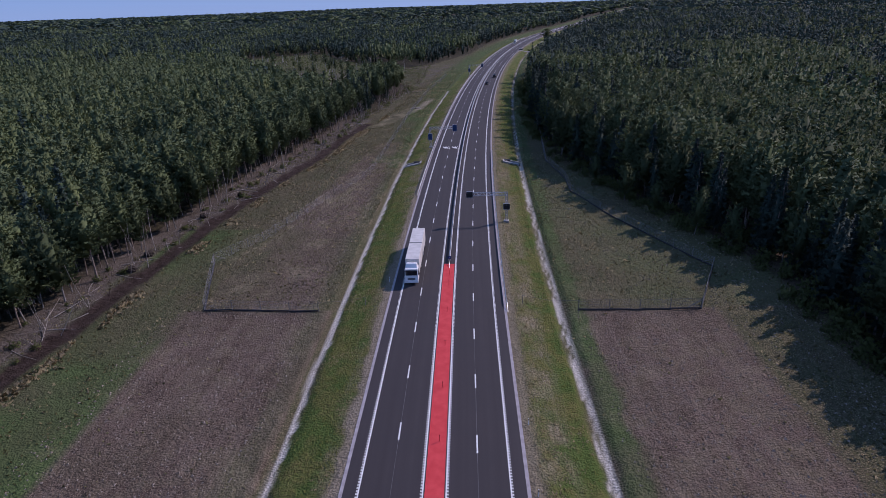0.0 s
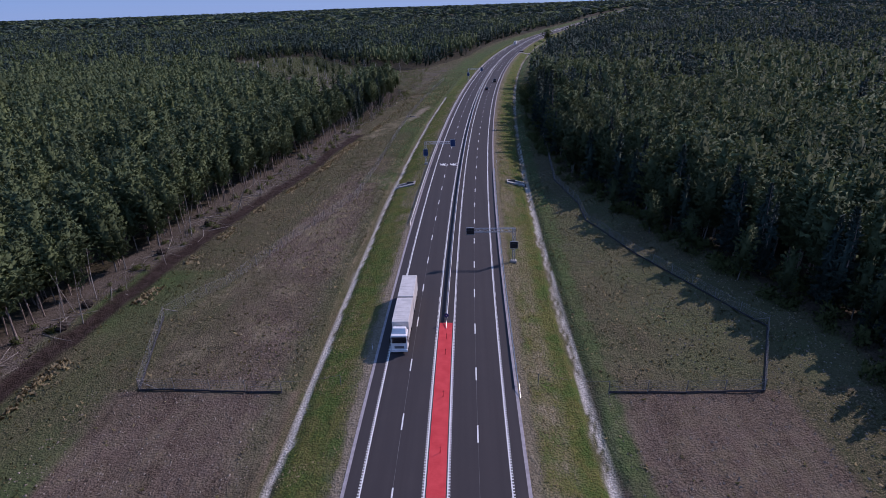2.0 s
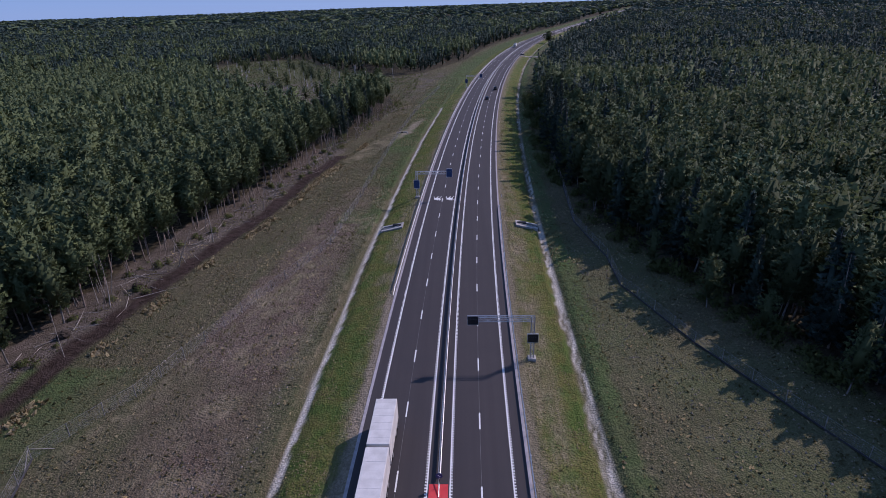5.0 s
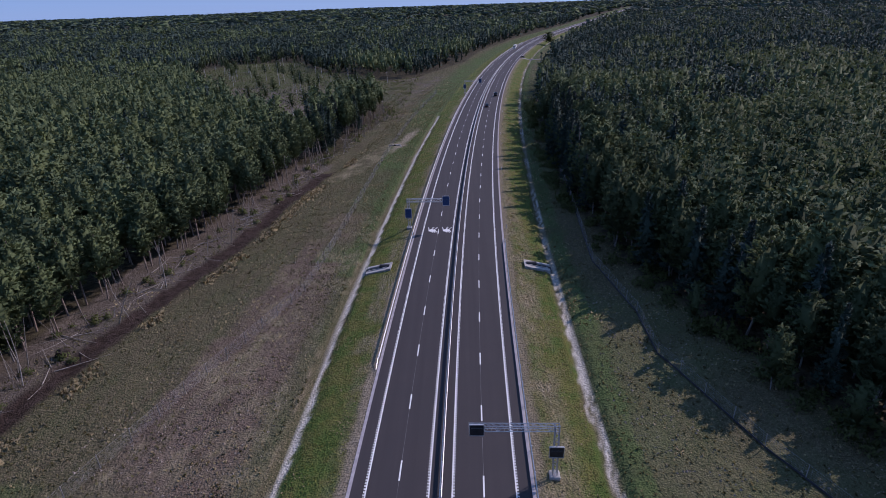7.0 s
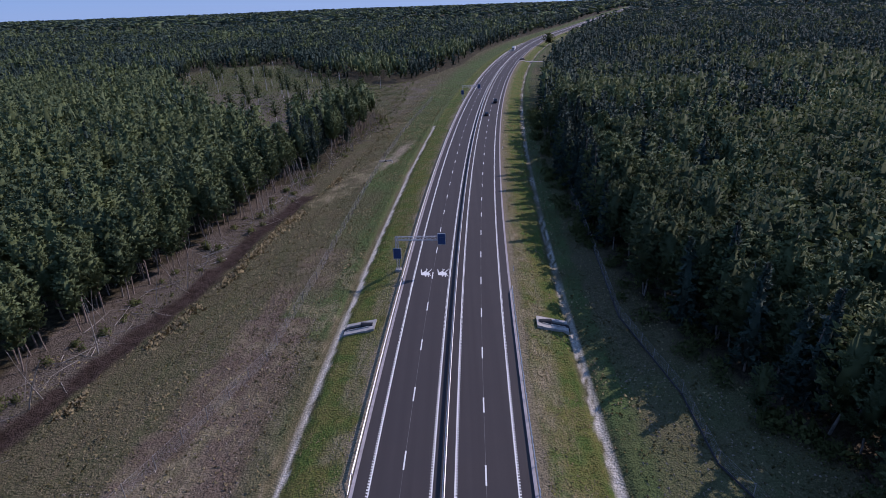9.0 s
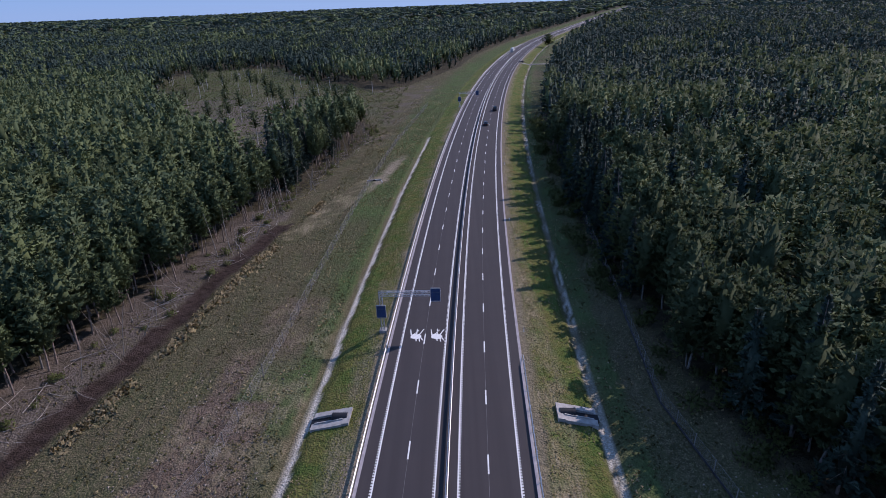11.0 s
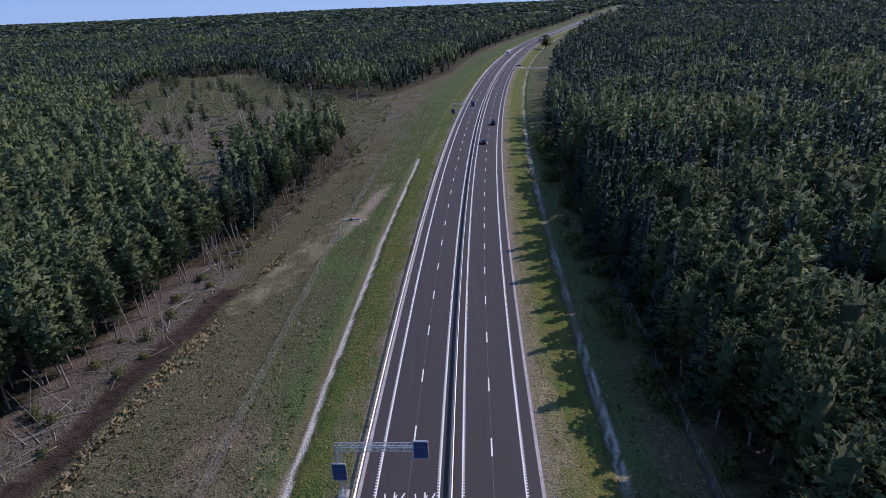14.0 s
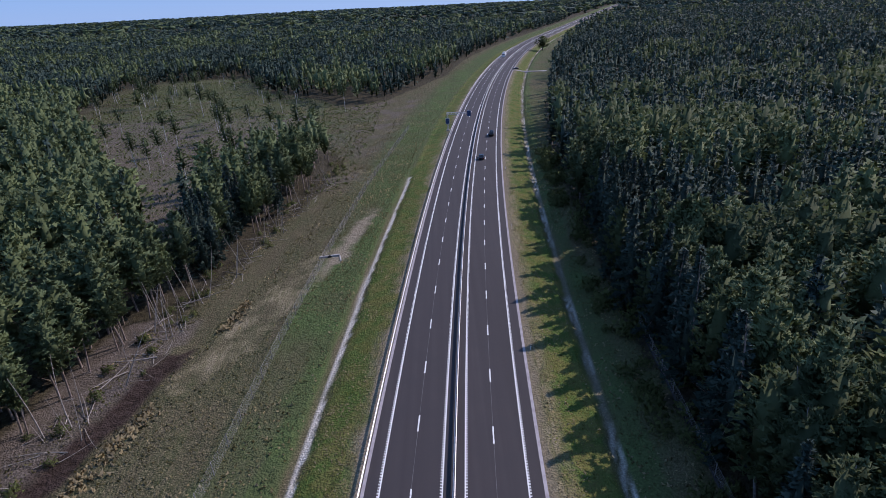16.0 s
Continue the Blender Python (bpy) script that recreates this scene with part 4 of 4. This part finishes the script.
def strand(label, a, b):
    root = tagged(new("fence_cable"), label, "cable")
    z0, z1 = float(height(*a)) + 1.9, float(height(*b)) + 1.7
    mid = ((a[0] + b[0]) / 2, (a[1] + b[1]) / 2, min(z0, z1) - 0.15)
    bm = bar((*a, z0), mid, 0.016, 4)
    bar(mid, (*b, z1), 0.016, 4, bm)
    part("wire", bm, M_WIRE, root)
    part("end_post", bar((*b, z1 - 2.2), (*b, z1 + 0.1), 0.05, 6), M_POST, root)


strand("thin pale wire carried over the ditch", (22.6, 34.8), (13.2, 35.6))
strand("thin pale wire carried over the ditch", (-22.2, 35.2), (-14.0, 36.0))


# ---- vehicles ----
def wheel(name_parent, x, y, r, w, bm=None):
    t = part("wheel", bar((x - w / 2, y, r), (x + w / 2, y, r), r, 18), M_TYRE, name_parent)
    part("rim", bar((x - w / 2 - 0.01, y, r), (x + w / 2 + 0.01, y, r), r * 0.55, 12), M_STEEL, t)


def lorry(label, m, trailer=True):
    """A lorry with a box body, facing -y, its front at y = 0; with a drawbar trailer."""
    root = tagged(new("lorry"), label, "lorry")
    cab = part("cab", box(-1.24, 1.24, 0.0, 2.25, 0.55, 3.05, 0.14, taper=(0.03, 0.10)), M_WHITE, root)
    part("windscreen", box(-1.08, 1.08, -0.02, 0.06, 1.85, 2.75, 0.02), M_GLASS, cab)
    part("grille", box(-0.7, 0.7, -0.03, 0.05, 0.95, 1.35, 0.02), M_BACK, cab)
    part("bumper", box(-1.24, 1.24, -0.10, 0.30, 0.35, 0.80, 0.06), M_WHITE, cab)
    part("roof_deflector", box(-1.1, 1.1, 0.55, 2.2, 3.0, 3.75, 0.12, taper=(0.10, 0.55)), M_WHITE, cab)
    part("sun_visor", box(-1.1, 1.1, -0.20, 0.08, 2.72, 2.86, 0.03), M_DARK, cab)
    for sx in (-1, 1):
        part("headlight", box(sx * 0.85 - 0.18, sx * 0.85 + 0.18, -0.12, -0.05, 0.55, 0.74, 0.02), M_LAMP, cab)
        part("mirror", box(sx * 1.36 - 0.07, sx * 1.36 + 0.07, 0.05, 0.22, 1.9, 2.6, 0.04), M_DARK, cab)
        part("side_window", box(sx * 1.235 - 0.01, sx * 1.235 + 0.02, 0.45, 1.45, 1.85, 2.6, 0.01), M_GLASS, cab)
    body = part("box_body", box(-1.275, 1.275, 2.55, 10.1, 1.15, 4.0, 0.05), M_TARP, root, "white box body with roof tarpaulin")
    for y in np.arange(3.2, 10.0, 1.2):
        part("roof_seam", box(-1.22, 1.22, y, y + 0.05, 3.995, 4.012), M_TARP, body)
    part("chassis", box(-0.5, 0.5, 0.6, 10.0, 0.55, 1.15), M_DARK, root)
    ends = [1.35, 6.9, 8.2]
    if trailer:
        tb = part("trailer_body", box(-1.275, 1.275, 10.55, 18.3, 1.15, 4.0, 0.05), M_TARP, root, "white trailer body with ribbed roof")
        for y in np.arange(11.6, 18.4, 1.2):
            part("roof_seam", box(-1.22, 1.22, y, y + 0.05, 3.995, 4.012), M_TARP, tb)
        part("trailer_chassis", box(-0.5, 0.5, 11.0, 18.5, 0.55, 1.15), M_DARK, root)
        part("drawbar", bar((0, 9.8, 0.75), (0, 11.4, 0.75), 0.08, 6), M_DARK, root)
        ends += [12.6, 16.2, 17.5]
    for y in ends:
        for sx in (-1, 1):
            wheel(root, sx * 1.05, y, 0.5, 0.35)
    root.matrix_world = m
    return root


def motor_car(label, m, paint, tall=1.45, long=4.5, cargo=False):
    """A car, facing +y, with its middle at the origin."""
    root = tagged(new("car"), label, "car")
    h = long / 2
    body = part("body", box(-0.88, 0.88, -h, h, 0.28, 0.88, 0.14), paint, root)
    part("cabin", box(-0.80, 0.80, -h * (0.78 if not cargo else -0.05), h * 0.38, 0.85, tall, 0.10, taper=(0.14, 0.42 if not cargo else 0.2)), M_GLASS, root)
    part("roof", box(-0.62, 0.62, -h * (0.50 if not cargo else -0.10), h * 0.12, tall - 0.02, tall + 0.03, 0.02), paint, root)
    part("bonnet", box(-0.78, 0.78, h * 0.40, h * 0.95, 0.86, 0.95, 0.04), paint, root)
    if cargo:
        part("load_bed", box(-0.95, 0.95, -h * 1.25, -h * 0.08, 0.75, 1.0, 0.04), M_DARK, root)
        part("load", box(-0.85, 0.85, -h * 1.1, -h * 0.2, 1.0, 2.0, 0.2, taper=(0.2, 0.5)), M_CARPAINT, root)
    for sx in (-1, 1):
        part("tail_light", box(sx * 0.7 - 0.13, sx * 0.7 + 0.13, -h - 0.02, -h + 0.05, 0.62, 0.78, 0.02), M_REDLAMP, root)
        part("headlight", box(sx * 0.66 - 0.16, sx * 0.66 + 0.16, h - 0.05, h + 0.02, 0.58, 0.74, 0.02), M_LAMP, root)
        part("mirror", box(sx * 0.97 - 0.08, sx * 0.97 + 0.08, h * 0.3, h * 0.36, 0.92, 1.06, 0.03), M_DARK, root)
        for y in (-h * 0.62, h * 0.62):
            wheel(root, sx * 0.78, y, 0.32, 0.22)
    root.matrix_world = m
    return root


lorry("white lorry with a box body and trailer on the asphalt", stand(42.5, -6.6, z=0.005))
lorry("white lorry far off on the bend", stand(662.0, -6.5, z=0.005), trailer=False)
motor_car("dark saloon car on the asphalt lane", stand(313.0, 3.3, z=0.005), M_CARPAINT)
motor_car("dark pickup with a loaded bed on the asphalt lane", stand(348.0, 6.2, z=0.005), M_CARPAINT, 1.8, 5.2, True)
motor_car("dark car waiting at the side track", stand(566.0, 11.6, 75, z=-0.05), M_CARPAINT)


# ---- side track far off ----
def side_track():
    t = np.linspace(10.2, 34, 12)
    v = np.concatenate([road(np.full(12, 564.0 - 0.1) - 1.8, t, -0.02), road(np.full(12, 564.0) + 1.8, t, -0.02)])
    v[:, 2] = np.maximum(height(v[:, 0], v[:, 1]), -1.3) + 0.15
    v = np.concatenate([v, v - np.array([0, 0, 1.4])])
    i = np.arange(11)
    f = [np.stack([i, i + 1, i + 13, i + 12], -1), np.stack([i + 24, i, i + 12 + 0 * i, i + 36], -1), np.stack([i + 1, i, i + 24, i + 25], -1), np.stack([i + 12, i + 13, i + 37, i + 36], -1)]
    tagged(new("side_road", mesh_of("side_road", v, np.concatenate([f[0], f[2], f[3]]), [M_KERB])), "pale gravel side track joining the road", "road", kind="structure")


side_track()


# ---- single trees, logs and shrubs ----
def lone_tree(kind, x, y, h, label):
    r = plant(kind, x, y, h, RNG, "")
    r["label"] = label
    return r


big = lone_tree("birch", 107.9, 724.0, 19.0, "lone round-crowned tree on the grass by the road")
big.scale = (2.9, 2.9, 1.0)
for x, y, h in ((44.6, 91.0, 11), (49.5, 82.0, 9), (47.0, 93.5, 8.5), (54.0, 68.0, 12), (58, 60, 11), (40.5, 108, 9)):
    lone_tree("birch", x, y, h, "small light green birch by the fence")


def clearing_trees():
    rng = np.random.default_rng(91)
    k = 0
    while k < 60:
        x, y = rng.uniform(-205, -40), rng.uniform(270, 600)
        if bool(in_clearing(np.array([x]), np.array([y]))[0]):
            plant("seed", x, y, rng.uniform(11, 17), rng, "seed trees in the clearing")
            k += 1


clearing_trees()


def logs_and_snags():
    """Fallen and bare standing stems along the cut edge of the wood."""
    rng = np.random.default_rng(17)
    meshes = []
    for i in range(4):
        v, f = stem(8.0, 0.11, rng, 6, 0.35, 5, 1.0, 0.3)
        meshes.append(mesh_of("stem", v, f, [M_DEAD], smooth=True))
    for k in range(290):
        y = rng.uniform(22, 300)
        edge = float(forest_edge_left(y))
        off = edge + rng.uniform(-3, 5) if y < 210 else edge + rng.uniform(-2, 4)
        x = float(centre(y)) + off
        fallen = rng.random() < 0.68
        ob = new("fallen_log" if fallen else "bare_trunk", meshes[int(rng.integers(4))])
        z = float(height(x, y))
        k2 = rng.uniform(0.35, 0.95)
        thin = k2 * rng.uniform(0.6, 1.1)
        if fallen:
            ob.matrix_world = pose(x, y, z + 0.12, 88 + rng.normal(0, 3), 0, rng.uniform(0, 360)) @ Matrix.Diagonal((thin, thin, k2, 1))
            tagged(ob, "pale fallen log on the cleared ground", "log", "fallen logs")
        else:
            k2 += 0.35
            ob.matrix_world = pose(x, y, z, rng.normal(0, 13), rng.normal(0, 13), rng.uniform(0, 360)) @ Matrix.Diagonal((thin * 1.1, thin * 1.1, k2, 1))
            tagged(ob, "bare grey dead trunk at the forest edge", "tree trunk", "bare trunks")
    for k in range(70):
        x, y = rng.uniform(-180, -50), rng.uniform(255, 560)
        if bool(in_clearing(np.array([x]), np.array([y]))[0]):
            ob = new("fallen_log", meshes[int(rng.integers(4))])
            k2 = rng.uniform(0.4, 0.9)
            ob.matrix_world = pose(x, y, float(height(x, y)) + 0.15, 88, 0, rng.uniform(0, 360)) @ Matrix.Diagonal((k2, k2, k2, 1))
            tagged(ob, "pale fallen log in the clearing", "log", "fallen logs")


logs_and_snags()


def root_balls():
    rng = np.random.default_rng(5)
    for x, y in ((-66.0, 61.0), (-65.3, 52.5), (-60.2, 101.6), (-63.5, 84.0)):
        bm = bmesh.new()
        bmesh.ops.create_icosphere(bm, subdivisions=3, radius=1.0)
        for v in bm.verts:
            v.co *= 1 + 0.35 * (noise.noise(v.co * 2.3 + Vector((x, y, 0))))
            v.co.z *= 0.75
        ob = part("root_ball", bm, plain_track, None)
        ob.matrix_world = pose(x, y, float(height(x, y)) + 0.45, 0, 0, rng.uniform(0, 360))
        tagged(ob, "dark upturned root ball with clinging earth", "root ball", "root balls")


plain_track = plain("dark_earth", (0.02, 0.015, 0.011), (0.05, 0.038, 0.03), 0.95, scale=4, bump=0.6)
root_balls()


def shrubs():
    rng = np.random.default_rng(23)
    pool = []
    for i in range(5):
        n = 100
        p = rng.normal(0, 1, (n, 3)) * (0.55, 0.55, 0.38) + (0, 0, 0.75)
        p[:, 2] = np.abs(p[:, 2])
        v, f = tufted(p, p - (0, 0, 0.2), 0.30, 3, rng)
        o = np.repeat(p + (0, 0, 0.1), 9, axis=0)
        flat = np.cross(v[f[:, 1]] - v[f[:, 0]], v[f[:, 2]] - v[f[:, 0]])
        turn = (flat * o[f[:, 0]]).sum(1) < 0
        f[turn] = f[turn][:, ::-1]
        pool.append(mesh_of("shrub", v, f, [M_SHRUB], attrs={"tone": np.full(len(v), 0.4)}, smooth=True, normals=o / np.linalg.norm(o, axis=1, keepdims=True)))
    for k in range(300):
        y = rng.uniform(15, 320)
        if rng.random() < 0.3:
            x = float(centre(y) + forest_edge_left(y)) + rng.uniform(-4, 4.5)
        else:
            x = float(centre(y) + forest_edge_right(y)) + rng.uniform(-3, 5)
        ob = new("shrub", pool[int(rng.integers(5))])
        sc = rng.uniform(0.8, 2.0) if x > 0 else rng.uniform(0.35, 0.95)
        ob.matrix_world = pose(x, y, float(height(x, y)) - 0.1, 0, 0, rng.uniform(0, 360)) @ Matrix.Diagonal((sc, sc, sc * rng.uniform(0.8, 1.3), 1))
        tagged(ob, "low leafy green shrub at the forest edge", "shrub", "shrubs at the forest edge")


shrubs()


# ---- grass ----
def tuft_field(name, x, y, size, mat, label, rng, up=1.0):
    z = height(x, y)
    p = np.stack([x, y, z + size * 0.25], -1)
    o = np.stack([rng.normal(0, 0.5, len(x)), rng.normal(0, 0.5, len(x)), np.full(len(x), up)], -1)
    v, f = tufted(p, o, 1.0, 3, rng)
    c = np.repeat(p, 9, axis=0)
    v = c + (v - c) * np.repeat(size, 9)[:, None]
    flat = np.cross(v[f[:, 1]] - v[f[:, 0]], v[f[:, 2]] - v[f[:, 0]])
    f[flat[:, 2] < 0] = f[flat[:, 2] < 0][:, ::-1]
    lift = np.repeat(np.concatenate([rng.normal(0, 0.3, (len(f), 2)), np.ones((len(f), 1))], 1), 3, axis=0)
    lift /= np.linalg.norm(lift, axis=1, keepdims=True)
    ob = new(name, mesh_of(name, v, f, [mat], attrs={"tone": np.repeat(rng.uniform(0, 1, len(x)), 9)}, smooth=True, normals=lift))
    return tagged(ob, label, "grass", kind="stuff")


def grasses():
    rng = np.random.default_rng(61)
    n = 30000
    s, off = rng.uniform(-20, 330, n), np.where(rng.random(n) < 0.5, -1, 1) * rng.uniform(11.4, 18.2, n)
    p = road(s, off)
    thin = rng.random(n) < np.clip((330 - s) / 130, 0, 1)
    p, off = p[thin], off[thin]
    n = len(off)
    z = cloud(p[:, 0], p[:, 1], 4, 71)
    dry = (z + 0.25 * rng.random(n) > np.where(off > 0, np.where(np.abs(off) < 15, 0.42, 0.75), 0.78))
    tuft_field("verge_grass", p[~dry, 0], p[~dry, 1], rng.uniform(0.10, 0.24, int((~dry).sum())), M_TUFT, "short green grass on the road verge", rng)
    tuft_field("dry_verge_grass", p[dry, 0], p[dry, 1], rng.uniform(0.12, 0.26, int(dry.sum())), M_STRAW, "dry straw-coloured grass on the verge", rng, 0.6)
    n = 110000
    y = rng.uniform(-15, 460, n)
    x = centre(y) + rng.uniform(forest_edge_left(y) - 2, forest_edge_right(y) + 2)
    off = offset(x, y)
    keep = (np.abs(off) > 20.3) & (np.abs(off - track_line(y)) > 2.3)
    keep &= (np.hypot((x + 18.0 - (y - 250) * 0.16) / 2.0, (y - 250) / 21) > 1) & (np.hypot((x + 28 - (y - 220) * 0.28) / 4.5, (y - 220) / 28) > 0.9)
    bare = (y < 35.5) & (off > -47) & (off < 47)
    keep &= ~bare | (rng.random(n) < 0.10)
    keep &= rng.random(n) < np.clip((460 - y) / 150, 0, 1)
    keep &= rng.random(n) < 0.25 + 0.9 * cloud(x, y, 5, 81)
    x, y = x[keep], y[keep]
    dry = cloud(x, y, 7, 82) + 0.5 * rng.random(len(x)) > 0.95
    tuft_field("meadow_grass", x[~dry], y[~dry], rng.uniform(0.14, 0.42, int((~dry).sum())), M_MEADOW, "rough green tufts of meadow grass", rng)
    tuft_field("dry_meadow_grass", x[dry], y[dry], rng.uniform(0.15, 0.45, int(dry.sum())), M_STRAW, "dry pale tufts of meadow grass", rng, 0.6)
    n = 3600
    y = rng.uniform(10, 235, n)
    off = track_line(y) + 3.4 + np.abs(rng.normal(0, 1.3, n))
    keep = cloud(off, y, 8, 83) > 0.45
    x = (centre(y) + off)[keep]
    tuft_field("reeds", x, y[keep], rng.uniform(0.35, 0.8, len(x)), M_STRAW, "pale dry reeds along the muddy track", rng)
    n = 26000
    x, y = rng.uniform(-215, -25, n), rng.uniform(245, 610, n)
    keep = in_clearing(x, y) | ((offset(x, y) < -36) & (offset(x, y) > forest_edge_left(y)) & (y > 285))
    x, y = x[keep], y[keep]
    tuft_field("clearing_growth", x, y, rng.uniform(0.25, 0.9, len(x)), M_SHRUB, "rough green regrowth in the clearing", rng)


grasses()


def clods():
    """Loose clods and stones on the bare soil."""
    rng = np.random.default_rng(77)
    n = 26000
    x, y = rng.uniform(-60, 62, n), rng.uniform(-15, 165, n)
    off = offset(x, y)
    keep = (np.abs(off) > 22) & (off > -50 + np.clip(y - 35, 0, 200) * 0.1) & (off < forest_edge_right(y)) & ((y < 36) | (cloud(x, y, 22, 13) > 0.4))
    x, y = x[keep], y[keep]
    n = len(x)
    size = rng.uniform(0.05, 0.22, n) * rng.uniform(0.6, 1.2, n)
    base = np.array([[1, 0, 0], [-0.5, 0.85, 0], [-0.5, -0.85, 0], [0.1, 0.1, 0.8]])
    a = rng.uniform(0, 6.28, n)
    c, s = np.cos(a)[:, None], np.sin(a)[:, None]
    v = np.stack([(base[None, :, 0] * c - base[None, :, 1] * s) * size[:, None] + x[:, None], (base[None, :, 0] * s + base[None, :, 1] * c) * size[:, None] + y[:, None], base[None, :, 2] * size[:, None] + height(x, y)[:, None]], -1).reshape(-1, 3)
    f = (np.array([[0, 1, 3], [1, 2, 3], [2, 0, 3]])[None] + 4 * np.arange(n)[:, None, None]).reshape(-1, 3)
    tagged(new("soil_clods", mesh_of("soil_clods", v, f, [M_CLOD])), "loose brown clods on the bare soil", "soil", kind="stuff")


M_CLOD = plain("clod_earth", (0.12, 0.095, 0.075), (0.32, 0.27, 0.22), 0.95, scale=1.5)
clods()
